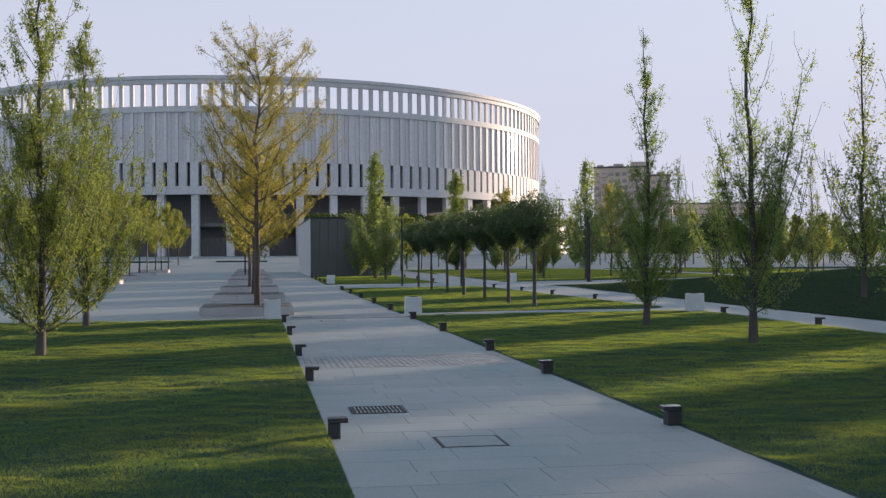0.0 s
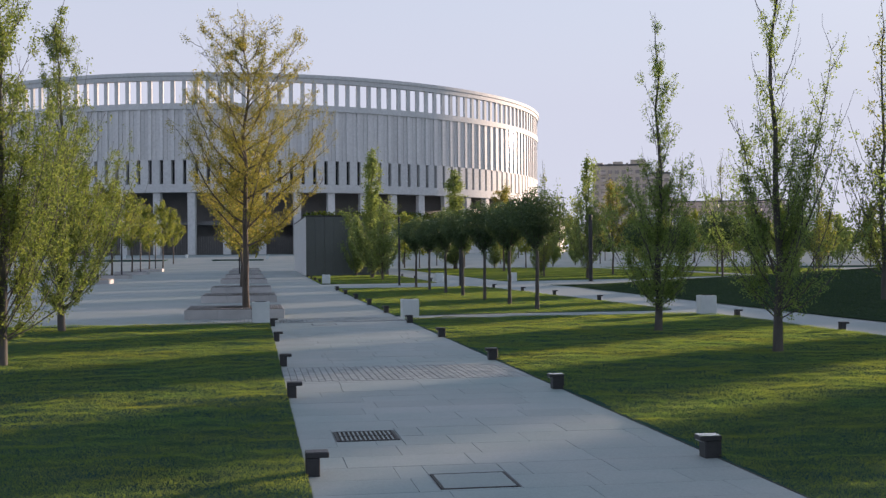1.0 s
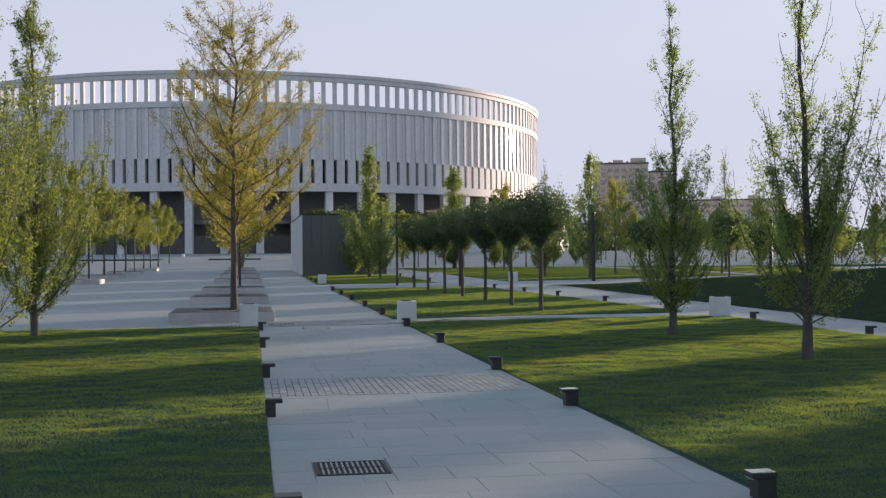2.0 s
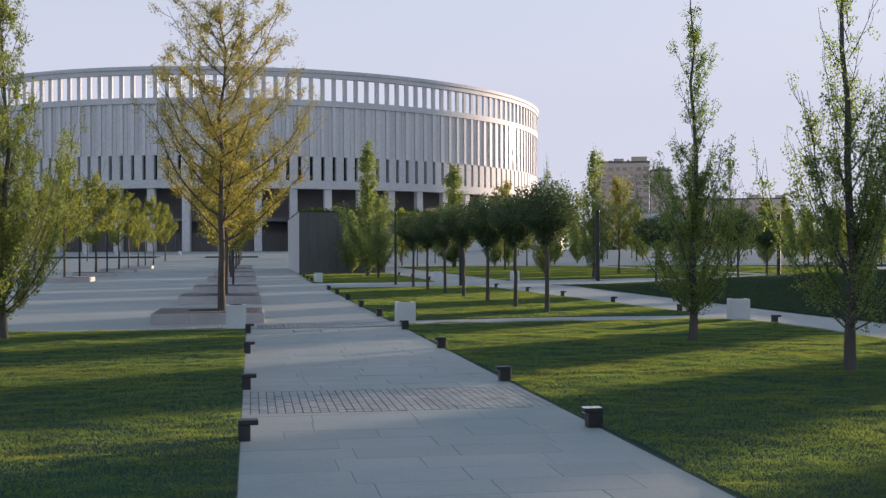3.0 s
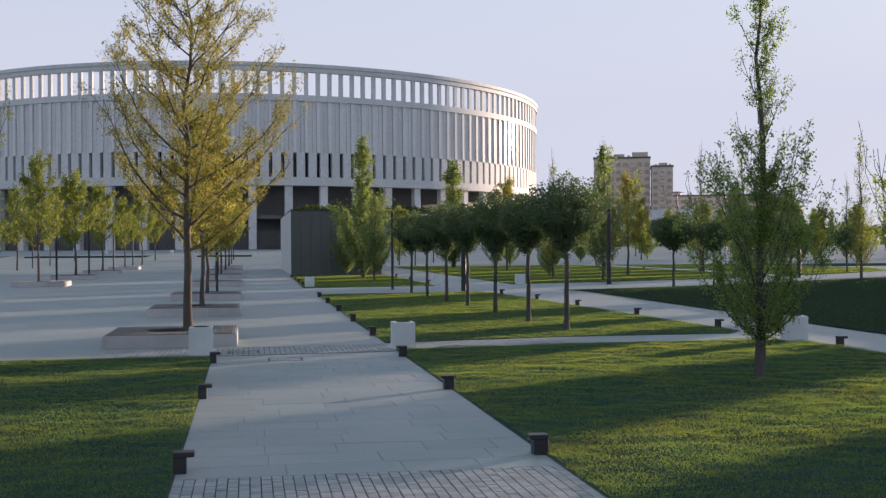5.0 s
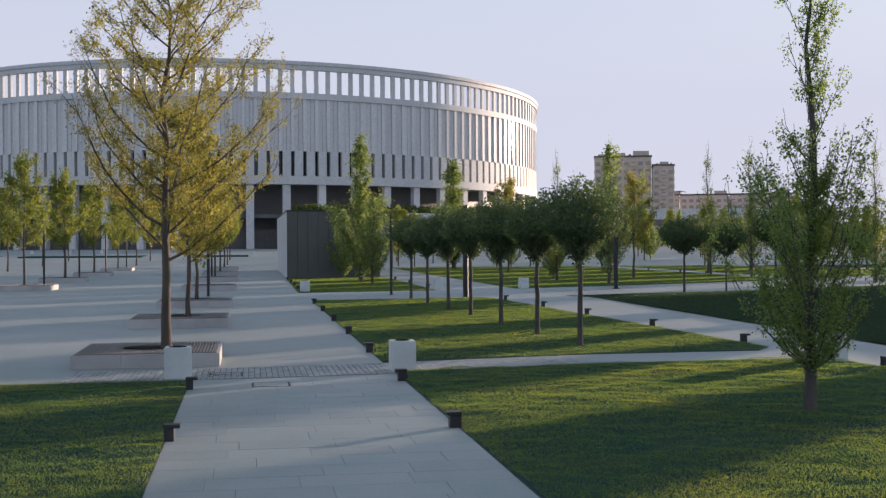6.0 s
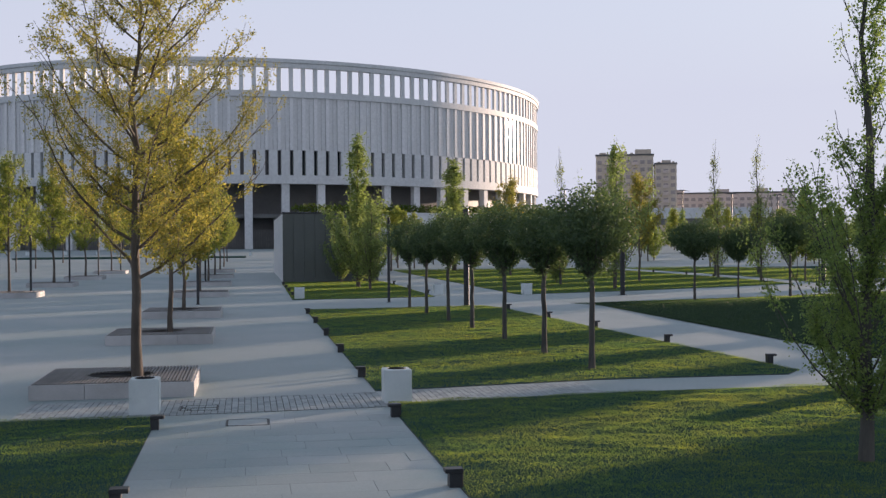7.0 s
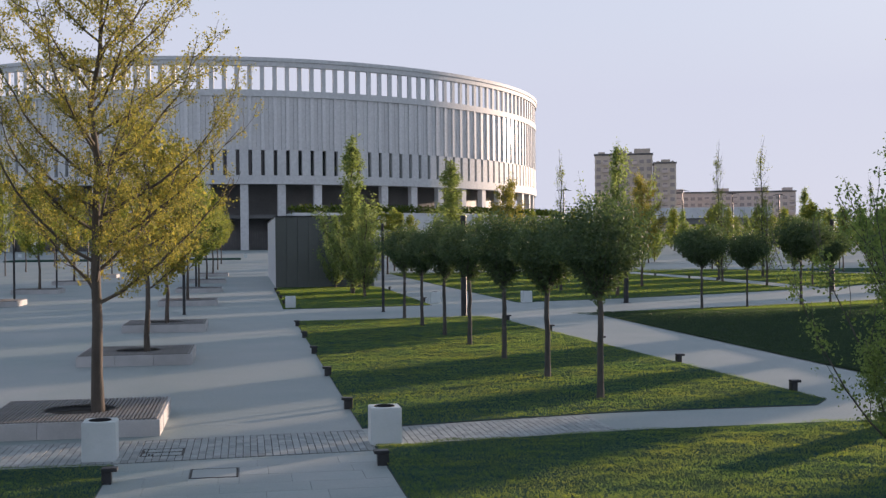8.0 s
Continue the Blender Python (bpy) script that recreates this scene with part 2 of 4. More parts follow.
lawn("left", [(1.18, -8.0), (1.18, 53.5), (-30.0, 53.5), (-30.0, -8.0)], "mown green lawn striped by long shadows beside the path")
lawn("right", [(7.06, -8.0), (inner_edge(-8), -8.0), (inner_edge(30), 30.0), (inner_edge(50), 50.0), (inner_edge(55), 55.0), (inner_edge(56) - 0.7, 55.9), (14.0, 55.7), (7.06, 54.7)][::-1], "mown green lawn with sunlit streaks beside the path")
lawn("middle", [(7.03, 57.5), (14.0, 58.8), (inner_edge(60) - 0.9, 58.9), (inner_edge(61), 60.0)] + [(inner_edge(y), y) for y in (70, 80, 90, 99)]
     + [(x, cross_near(x)) for x in (18.9, 16.0, 12.0, 9.0, 7.03)], "mown lawn under a row of round trees")
lawn("pavilion", [(x, cross_far(x)) for x in (6.7, 10.0, 14.0, 17.9)] + [(18.1, 135.0), (18.1, 150.0), (17.5, 153.9), (7.0, 153.9)], "small lawn in front of the dark pavilion")
lawn("far", [(x, cross_far(x)) for x in (25.0, 35.0, 45.0, 55.0)] + [(56.0, 132.0), (57.2, 145.0), (57.6, 161.0), (57.5, 181.0), (57.0, 200.0), (54.0, 230.0), (26.0, 260.0), (25.0, 190.0)], "wide lawn striped by low sun")
lawn("beyond", [(59.0, cross_far(59.0)), (66.0, cross_far(66.0)), (80.0, cross_far(80.0)), (86.0, 166.0), (84.0, 186.0), (78.0, 205.0), (70.0, 217.0), (60.0, 224.0), (60.8, 200.0), (61.0, 191.0), (61.5, 171.0), (61.2, 153.0), (59.8, 138.0)], "lawn on the far side of a narrow pale path")
lawn("distant", [(88.0, 178.0), (150.0, 190.0), (150.0, 300.0), (60.0, 285.0), (76.0, 225.0)], "distant sunlit lawn")


for x0, y0, x1, y1 in ((-46.0, 286.0, -20.0, 302.0), (-74.0, 286.0, -52.0, 302.0), (-9.0, 286.0, 3.0, 300.0)):
    slab("lawn", [(x0, y0), (x1, y0), (x1, y1), (x0, y1)], rise(y0) - 0.3, rise(y1) + 0.03, SOIL, "small plaza lawn before the stadium")


def bank_z(x, y):
    """A long low bank: it climbs away from the second path to a crest and falls gently behind."""
    near = 0.14 * max(x - outer_edge(y) - 0.3, 0.0)
    far = 0.055 * max(cross_near(x) - 1.5 - y, 0.0)
    k = 8.0
    low = -math.log(math.exp(-k * near) + math.exp(-k * far) + math.exp(-k * 2.4)) / k
    return 0.035 + max(low, 0.0)


def bank():
    xs, ys = np.linspace(0, 1, 60), np.linspace(0, 1, 70)
    verts = []
    for v in ys:
        for u in xs:
            x = 24.0 + 76.0 * u
            y = -14.0 + (cross_near(x) - 0.1 + 14.0) * v
            x = max(x, outer_edge(y) + 0.05)
            verts.append((x, y, bank_z(x, y)))
    w = len(xs)
    faces = [(j * w + i, j * w + i + 1, (j + 1) * w + i + 1, (j + 1) * w + i) for j in range(len(ys) - 1) for i in range(w - 1)]
    return tagged(new("grass_bank", mesh("grass_bank", verts, faces, SHADED_TURF, True)), "grass bank beyond the second path, coloured dark for shade", kind="structure")


bank()


# ---- trees ----
class Wood:
    """Gathers tapered limbs and leaves."""

    def __init__(self, seed):
        self.rng = np.random.default_rng(seed)
        self.v, self.f, self.spots = [], [], []

    def limb(self, points, radii, n=5):
        k = len(self.v)
        pts = [Vector(p) for p in points]
        for i, p in enumerate(pts):
            d = (pts[min(i + 1, len(pts) - 1)] - pts[max(i - 1, 0)]).normalized()
            a = d.cross(Vector((0.3, 0.9, 0.1))).normalized()
            b = d.cross(a)
            for j in range(n):
                t = 2 * math.pi * j / n
                self.v.append(p + (a * math.cos(t) + b * math.sin(t)) * radii[i])
        for i in range(len(pts) - 1):
            for j in range(n):
                self.f.append((k + i * n + j, k + i * n + (j + 1) % n, k + (i + 1) * n + (j + 1) % n, k + (i + 1) * n + j))
        self.f.append(tuple(k + (len(pts) - 1) * n + j for j in range(n)))

    def grow(self, start, az, el0, el1, length, r, steps=6, wob=0.06, leaves_from=0.25):
        """A limb that bends from one slope to another; returns its points."""
        p, pts = Vector(start), [Vector(start)]
        for i in range(steps):
            el = el0 + (el1 - el0) * (i + 1) / steps
            az += self.rng.normal(0, wob * 2)
            d = Vector((math.cos(az) * math.cos(el), math.sin(az) * math.cos(el), math.sin(el)))
            p = p + d * (length / steps) + Vector(self.rng.normal(0, wob * length / steps, 3))
            pts.append(p.copy())
        self.limb(pts, [max(r * (1 - 0.85 * i / steps), 0.006) for i in range(steps + 1)], 5 if r > 0.02 else 3)
        for i in range(len(pts) - 1):
            if (i + 1) / steps > leaves_from:
                self.spots.append((pts[i], pts[i + 1]))
        return pts

    def leaves(self, count, size, spread, keep=None, tuft=1):
        """Leaves strewn along the twigs, as small folded blades."""
        rng = self.rng
        a = np.array([s[0][:] for s in self.spots])
        b = np.array([s[1][:] for s in self.spots])
        m = count // tuft
        k = rng.integers(0, len(a), m)
        p = a[k] + (b[k] - a[k]) * rng.random((m, 1)) + rng.normal(0, spread, (m, 3))
        if keep is not None:
            p = p[keep(p, rng)]
        p = np.repeat(p, tuft, axis=0)
        if tuft > 1:
            p = p + rng.normal(0, 0.8 * size, p.shape)
        return leaf_cloud(p, size, rng)


def leaf_cloud(p, size, rng):
    n = len(p)
    d = rng.normal(0, 1, (n, 3))
    d[:, 2] -= 0.35
    d /= np.linalg.norm(d, axis=1)[:, None]
    s = np.cross(d, rng.normal(0, 1, (n, 3)))
    s /= np.linalg.norm(s, axis=1)[:, None]
    up = np.cross(d, s)
    ln = size * rng.uniform(0.65, 1.35, (n, 1))
    w = ln * 0.36
    v = np.stack([p, p + d * ln * 0.5 + s * w + up * ln * 0.08, p + d * ln, p + d * ln * 0.5 - s * w + up * ln * 0.08], axis=1).reshape(-1, 3)
    return v.tolist(), (np.arange(n * 4).reshape(-1, 4)).tolist()


def tree(name, m, wood, leaf, bark, leaf_mat, label, group):
    t = thing(name, m, label, "tree", group)
    place("trunk", mesh("trunk", [v[:] for v in wood.v], wood.f, bark, True), t)
    place("crown", mesh("crown", leaf[0], leaf[1], leaf_mat), t)
    return t


def columnar(seed, h, spread, count, size, low=0.075, limbs=56, r0=0.13, airy=0.0, forks=(), gaps=True):
    """An upright hornbeam-like tree whose limbs rise steeply from low on the stem."""
    w = Wood(seed)
    rng = w.rng
    top = [(rng.normal(0, 0.03) * i ** 0.6, rng.normal(0, 0.03) * i ** 0.6, h * i / 10) for i in range(11)]
    top[0] = (0, 0, -0.1)
    w.limb(top, [r0 * (1.25 if i == 0 else 1 - 0.93 * i / 10) for i in range(11)], 9)
    for i in range(limbs):
        u = low + (0.88 - low) * (i / limbs) ** 1.8
        z = h * u
        wide = 1.0 if u < 0.14 else 1.0 - 0.46 * min((u - 0.14) / 0.3, 1.0) if u < 0.7 else 0.54 * max(1.0 - (u - 0.7) / 0.3, 0.45)
        reach = spread * wide * rng.uniform(0.5, 1.02)
        ln = reach * (2.6 if u < 0.25 else 2.2)
        az = i * 2.4 + rng.normal(0, 0.3)
        el0 = radians(rng.uniform(18, 42) if i < 6 else rng.uniform(38, 60) if u < 0.25 else rng.uniform(44, 60))
        base = Vector((0, 0, z))
        pts = w.grow(base, az, el0, radians(rng.uniform(74, 84)), ln, r0 * 0.2 * (1 - 0.6 * u), 7, 0.05, 0.1)
        for k in range(7 if u < 0.4 else 4):
            s = pts[1 + k % 6]
            w.grow(s, az + rng.normal(0, 1.0), radians(rng.uniform(30, 60)), radians(rng.uniform(60, 85)), ln * rng.uniform(0.16, 0.36), 0.010, 3, 0.1, 0.0)
    for az, z, ln in forks:
        pts = w.grow(Vector((0, 0, z)), az, radians(64), radians(83), ln, r0 * 0.34, 10, 0.03, 0.3)
        for k in range(26):
            w.grow(pts[2 + k % 9], rng.uniform(0, 6.28), radians(rng.uniform(40, 65)), radians(rng.uniform(65, 85)), rng.uniform(0.5, 1.2), 0.012, 3, 0.1, 0.0)
    for i in range(10):
        z = h * rng.uniform(0.8, 0.97)
        w.grow(Vector((0, 0, z)), rng.uniform(0, 6.28), radians(55), radians(80), rng.uniform(0.3, 0.8), 0.012, 3, 0.1, 0.0)

    def thin(p, g):
        u = np.clip(p[:, 2] / h, 0, 1)
        kept = g.random(len(p)) > airy * np.clip((u - 0.18) * 2.6, 0, 1)
        if not gaps:
            return kept
        clump = np.array([noise.noise((a * 1.7 + seed, b * 1.7, c * 1.3)) for a, b, c in p])
        return kept & (clump + 0.35 * g.random(len(p)) > 0.02 + 0.12 * np.clip((u - 0.3) * 3, 0, 1))
    return w, w.leaves(count, size, 0.08, thin, 6 if size < 0.12 else 2)


def spreading(seed, h, spread, count, size, clear=0.24, limbs=26, r0=0.15, airy=0.4, subs=9, taper=1.6):
    """A park tree with a clean stem, a leader and limbs that rise at a half right angle."""
    w = Wood(seed)
    rng = w.rng
    top = [(rng.normal(0, 0.02) * i ** 0.7, rng.normal(0, 0.02) * i ** 0.7, h * i / 10) for i in range(11)]
    top[0] = (0, 0, -0.1)
    w.limb(top, [r0 * (1.2 if i == 0 else 1 - 0.94 * i / 10) for i in range(11)], 9)
    for i in range(limbs):
        u = clear + (0.9 - clear) * (i / limbs)
        reach = spread * (1.0 - 0.76 * ((u - clear) / (1 - clear)) ** taper) * rng.uniform(0.8, 1.15)
        az = i * 2.4 + rng.normal(0, 0.35)
        k10 = u * 10
        a, b = Vector(top[int(k10)]), Vector(top[min(int(k10) + 1, 10)])
        base = a.lerp(b, k10 - int(k10))
        pts = w.grow(base, az, radians(rng.uniform(18, 38)), radians(rng.uniform(50, 70)), reach * 1.45, r0 * 0.40 * (1 - 0.7 * u), 8, 0.07, 0.15)
        for k in range(subs):
            s = pts[1 + k % 7]
            sub = w.grow(s, az + rng.choice([-1, 1]) * rng.uniform(0.4, 1.3), radians(rng.uniform(0, 40)), radians(rng.uniform(35, 75)), reach * rng.uniform(0.22, 0.5), 0.016, 4, 0.12, 0.0)
            w.grow(sub[2], az + rng.normal(0, 1.5), radians(20), radians(60), reach * 0.2, 0.008, 3, 0.12, 0.0)
    for i in range(12):
        z = h * rng.uniform(0.84, 0.99)
        w.grow(Vector((top[9][0], top[9][1], z)), rng.uniform(0, 6.28), radians(40), radians(75), rng.uniform(0.4, 1.0), 0.012, 3, 0.1, 0.0)

    def thin(p, g):
        u = np.clip((p[:, 2] / h - clear) / (1 - clear), 0, 1)
        clump = np.array([noise.noise((a * 1.2 + seed, b * 1.2, c * 1.5)) for a, b, c in p])
        return (g.random(len(p)) > airy * u) & (clump + 0.5 * g.random(len(p)) > 0.05)
    return w, w.leaves(count, size, 0.11, thin, 6 if size < 0.12 else 2)


def globe(seed, stem, width, tall, count, size, r0=0.11):
    """A grafted round-headed tree: a bare stem and a dense, slightly uneven ball."""
    w = Wood(seed)
    rng = w.rng
    pts = [(rng.normal(0, 0.004) * i, rng.normal(0, 0.004) * i, stem * i / 6) for i in range(7)]
    pts[0] = (0, 0, -0.1)
    w.limb(pts, [r0 * (1.2 if i == 0 else 1 - 0.25 * i / 6) for i in range(7)], 9)
    top = Vector(pts[-1])
    for i in range(26):
        w.grow(top - Vector((0, 0, rng.uniform(0, 0.3))), i * 2.4, radians(rng.uniform(44, 70)), radians(rng.uniform(50, 80)), tall * rng.uniform(0.5, 0.8), 0.03, 5, 0.06)
    n = count
    d = rng.normal(0, 1, (n, 3))
    d /= np.linalg.norm(d, axis=1)[:, None]
    lump = np.array([1 + 0.34 * noise.noise((q[0] * 1.7 + seed, q[1] * 1.7, q[2] * 1.7)) + 0.22 * noise.noise((q[0] * 5, q[1] * 5 + seed, q[2] * 5)) for q in d])
    rad = lump * rng.random(n) ** 0.38
    low = d[:, 2] < -0.2
    rad[low] *= 0.92
    p = d * rad[:, None] * np.array([width / 2, width / 2, tall / 2]) + np.array([top.x, top.y, stem - 0.25 + tall / 2])
    p[:, :2] *= np.clip(0.3 + 1.5 * (p[:, 2:3] - stem + 0.25) / tall, 0.2, 1.0)
    # the funnel of limbs under the ball is thinly leaved
    p = p[rng.random(n) < 0.35 + 2.2 * (p[:, 2] - stem + 0.25) / tall]
    return w, leaf_cloud(p, size, rng)


TREE_LABELS = {
    "columnar": "slender upright tree with fresh green leaves on the lawn",
    "yellow": "tall park tree with thin yellow foliage in a bench planter",
    "lime": "young plaza tree with yellow-green leaves",
    "globe": "round-headed dark green tree on a bare stem",
    "cone": "dense columnar green tree",
}


def at(x, y, z=0.0, turn=0.0, s=1.0, sz=None):
    return pose(x, y, z, 0, 0, turn) @ Matrix.Diagonal((s, s, sz or s, 1.0))


# upright trees on the two near lawns
near = [columnar(11, 11.7, 1.75, 70000, 0.06, limbs=44, airy=0.55), columnar(12, 12.8, 2.1, 66000, 0.06, limbs=40, airy=0.6, forks=((0.0, 2.6, 6.5), (3.3, 2.2, 4.2), (5.4, 2.0, 4.0))),
        columnar(13, 12.4, 2.5, 120000, 0.064, low=0.05, limbs=54, airy=0.4), columnar(14, 12.9, 2.6, 110000, 0.068, low=0.055, limbs=54, airy=0.4)]
for (w, lf), (x, y, z) in zip(near, ((15.17, 44.6, 0.0), (15.44, 35.15, 0.0), (-6.2, 36.2, 0.0), (-6.82, 50.4, 0.0))):
    row_tree = tree("columnar_tree", at(x, y, z), w, lf, BARK_DARK, LEAF_GREEN if x > 0 else LEAF_FRESH, TREE_LABELS["columnar"], "upright lawn trees")
    if x > 15.4:
        for k, (rx, ry) in enumerate(((15.6, 25.3),)):
            copy_thing(row_tree, at(rx, ry, 0, 40 + 110 * k))
w, lf = columnar(15, 14.5, 2.0, 9500, 0.13, airy=0.5)
tall_tree = tree("columnar_tree", at(30.0, 55.0, bank_z(30.0, 55.0) - 0.03), w, lf, BARK_DARK, LEAF_LIME, "slender upright tree with thin reddish-green leaves on the grass bank", "upright lawn trees")
for x, y, s in ((59.0, 159.0, 1.13), (67.0, 164.5, 1.2), (60.2, 121.5, 0.98), (33.8, 136.7, 0.93), (90.0, 180.0, 0.95), (100.0, 150.0, 1.0)):
    copy_thing(tall_tree, at(x, y, 0, x * 7, s))

# yellow trees in the bench row
w, lf = spreading(21, 14.2, 3.6, 150000, 0.062, 0.23, 34, 0.17, airy=0.75, taper=2.5)
tree("yellow_tree", at(0.16, 59.4, 0.0), w, lf, BARK, LEAF_YELLOW, TREE_LABELS["yellow"], "plaza trees")
lime = []
for k, (seed, h) in enumerate(((22, 10.5), (23, 9.8))):
    w, lf = spreading(seed, h, 2.7, 11000, 0.17, 0.28, 18, 0.13, 0.3, 5)
    lime.append((w, lf))
ROWS_Y = (127.0, 150.0, 174.0, 202.0, 232.0, 262.0)
y_tree = tree("yellow_tree", at(-0.05, 77.9), lime[0][0], lime[0][1], BARK, LEAF_YELLOW, "park tree with yellow foliage in a bench planter", "plaza trees")
copy_thing(y_tree, at(-0.4, 96.0, 0, 70, 0.95))
g_tree = tree("lime_tree", at(-0.5, 122.4), lime[1][0], lime[1][1], BARK, LEAF_LIME, TREE_LABELS["lime"], "plaza trees")
for x in (-0.7, -16.3, -32.0, -47.5, -63.0):
    for k, y in enumerate(ROWS_Y):
        if x == -0.7 and k == 0:
            continue
        if x < -40 and y < 140:
            continue
        copy_thing(g_tree, at(x, y, rise(y), y * 13 + x, 1.02 + 0.1 * math.sin(y + x), 1.17 + 0.1 * math.sin(y * 3 + x)))

copy_thing(y_tree, at(44.2, 143.5, 0, 25, 1.05, 1.1))
copy_thing(y_tree, at(36.4, 171.0, 0, 200, 1.1, 1.2))

# round-headed trees
w, lf = globe(31, 3.25, 3.3, 3.1, 12500, 0.10)
g1 = tree("globe_tree", at(14.76, 61.7), w, lf, BARK_DARK, LEAF_DARK, TREE_LABELS["globe"], "round-headed trees")
w, lf = globe(32, 3.2, 3.1, 2.8, 11500, 0.10)
g2 = tree("globe_tree", at(14.62, 67.6), w, lf, BARK_DARK, LEAF_DARK, TREE_LABELS["globe"], "round-headed trees")
for k, (x, y, s) in enumerate(((14.45, 74.0, 0.97), (14.36, 81.1, 1.0), (14.1, 86.6, 0.96), (14.02, 94.0, 0.96), (13.85, 100.4, 0.95))):
    copy_thing((g1, g2)[k % 2], at(x, y, 0, 80 * k + 30, s))
w, lf = globe(33, 3.4, 5.0, 3.3, 11500, 0.15, 0.13)
g3 = tree("globe_tree", at(34.6, 103.2, bank_z(34.6, 103.2) - 0.03, 0, 0.76, 0.88), w, lf, BARK_DARK, LEAF_DARK, "broad round-headed dark green tree on the grass bank", "round-headed trees")
for k, (x, y, s, sz) in enumerate(((38.0, 103.5, 0.78, 0.92), (41.8, 103.2, 1.08, 1.08), (47.5, 110.0, 0.85, 0.98))):
    copy_thing(g3, at(x, y, bank_z(x, y) - 0.03, 100 * k + 40, s, sz))

# dense upright trees farther off
w, lf = columnar(41, 13.9, 2.3, 15000, 0.17, 0.04, 40, 0.13, gaps=False)
c1 = tree("hornbeam", at(13.9, 137.5, 0, 0, 1.4, 1.08), w, lf, BARK, LEAF_PALE, TREE_LABELS["cone"], "dense upright trees")
w, lf = columnar(42, 9.0, 2.0, 7000, 0.21, 0.06, 22, 0.11, gaps=False)
c2 = tree("hornbeam", at(55.0, 215.0, rise(215.0)), w, lf, BARK, LEAF_PALE, TREE_LABELS["cone"], "dense upright trees")
for k, (x, y, s, who) in enumerate(((13.4, 152.0, 0.85, c2), (41.0, 200.0, 0.9, c2), (34.8, 142.0, 0.7, c2), (82.0, 246.0, 1.0, c2),
                                    (44.4, 205.0, 0.8, c2), (62.0, 225.0, 0.9, c2), (110.0, 230.0, 1.1, c2), (120.0, 260.0, 1.0, c1), (100.0, 215.0, 1.0, c2), (86.8, 196.5, 0.9, c2))):
    copy_thing(who, at(x, y, rise(y), 50 * k, s))
copy_thing(c1, at(34.2, 200.0, rise(200.0), 150, 1.65, 1.14))

w, lf = columnar(43, 9.6, 2.9, 2600, 0.2, 0.1, 26, 0.13, airy=0.45)
vase = tree("hornbeam", at(56.5, 152.0), w, lf, BARK, LEAF_PALE, "thin-leaved vase-shaped tree at the edge of the far lawn", "dense upright trees")
copy_thing(vase, at(56.6, 140.8, 0, 130, 0.92))
w, lf = columnar(47, 8.4, 2.4, 15000, 0.15, 0.07, 38, 0.12, airy=0.1)
pale_tree = tree("hornbeam", at(14.4, 131.0), w, lf, BARK, LEAF_PALE, "broad upright tree with pale leaves before the pavilion", "dense upright trees")
copy_thing(pale_tree, at(35.8, 125.5, 0, 50, 1.25, 1.56))

w, lf = spreading(24, 9.5, 2.6, 3000, 0.34, 0.27, 10, 0.13, 0.25, 2)
far_lime = tree("lime_tree", at(27.5, 215.0, rise(215.0)), w, lf, BARK, LEAF_LIME, "distant park tree with yellow-green leaves", "park trees")
w, lf = columnar(25, 10.0, 2.6, 2200, 0.36, 0.06, 14, 0.12, gaps=False)
far_cone = tree("hornbeam", at(31.0, 245.0, rise(245.0)), w, lf, BARK, LEAF_PALE, "distant upright green tree", "park trees")
w, lf = globe(26, 3.0, 4.0, 3.2, 1800, 0.36, 0.12)
far_globe = tree("globe_tree", at(36.0, 232.0, rise(232.0)), w, lf, BARK_DARK, LEAF_DARK, "distant round-headed dark green tree", "park trees")
rng = np.random.default_rng(44)
for k in range(60):
    row = k % 5
    x, y = 58.0 + 10.0 * (k // 5) + 3.0 * rng.random() + 8 * row, 232.0 + 27.0 * row + 8.0 * rng.random()
    copy_thing((far_lime, far_cone, far_lime, far_globe, far_globe)[int(rng.integers(0, 5))], at(x, y, rise(y), 37 * k, 0.85 + 0.35 * rng.random()))
for k, (x, y) in enumerate(((29.8, 212.0), (38.3, 214.0), (47.8, 206.0), (44.0, 250.0), (50.0, 238.0), (27.0, 285.0), (38.0, 290.0), (49.0, 280.0), (57.0, 262.0), (22.0, 262.0), (66.0, 292.0), (74.0, 268.0))):
    copy_thing(far_lime if k < 3 else (far_globe, far_lime, far_cone)[k % 3], at(x, y, rise(y), 61 * k, 0.9 + 0.02 * (k % 7)))

for k, (x, y) in enumerate(((60.2, 138.0), (71.0, 144.4), (88.7, 185.2), (110.6, 214.0), (77.0, 205.0), (96.0, 200.0), (84.0, 166.0), (104.0, 190.0))):
    copy_thing((far_lime, far_globe, far_lime, far_cone)[k % 4], at(x, y, bank_z(x, y) - 0.03 if y < 150 else rise(y), 83 * k, 0.85 + 0.03 * (k % 5)))

# a box-clipped tree on a stem
rng = np.random.default_rng(45)
w = Wood(46)
w.limb([(0, 0, -0.1), (0.02, 0, 3.0), (0, 0.03, 7.0)], [0.16, 0.12, 0.09], 8)
p = rng.uniform(-1, 1, (4200, 3))
edge = rng.integers(0, 3, 4200)
p[np.arange(4200), edge] = np.sign(p[np.arange(4200), edge]) * rng.uniform(0.82, 1.04, 4200)
tree("box_headed_tree", at(24.6, 200.0, rise(200.0)), w, leaf_cloud(p * np.array([2.1, 2.1, 1.05]) + np.array([0, 0, 7.8]), 0.26, rng), BARK, LEAF_LIME, "tree with a box-clipped yellow-green crown", "park trees")

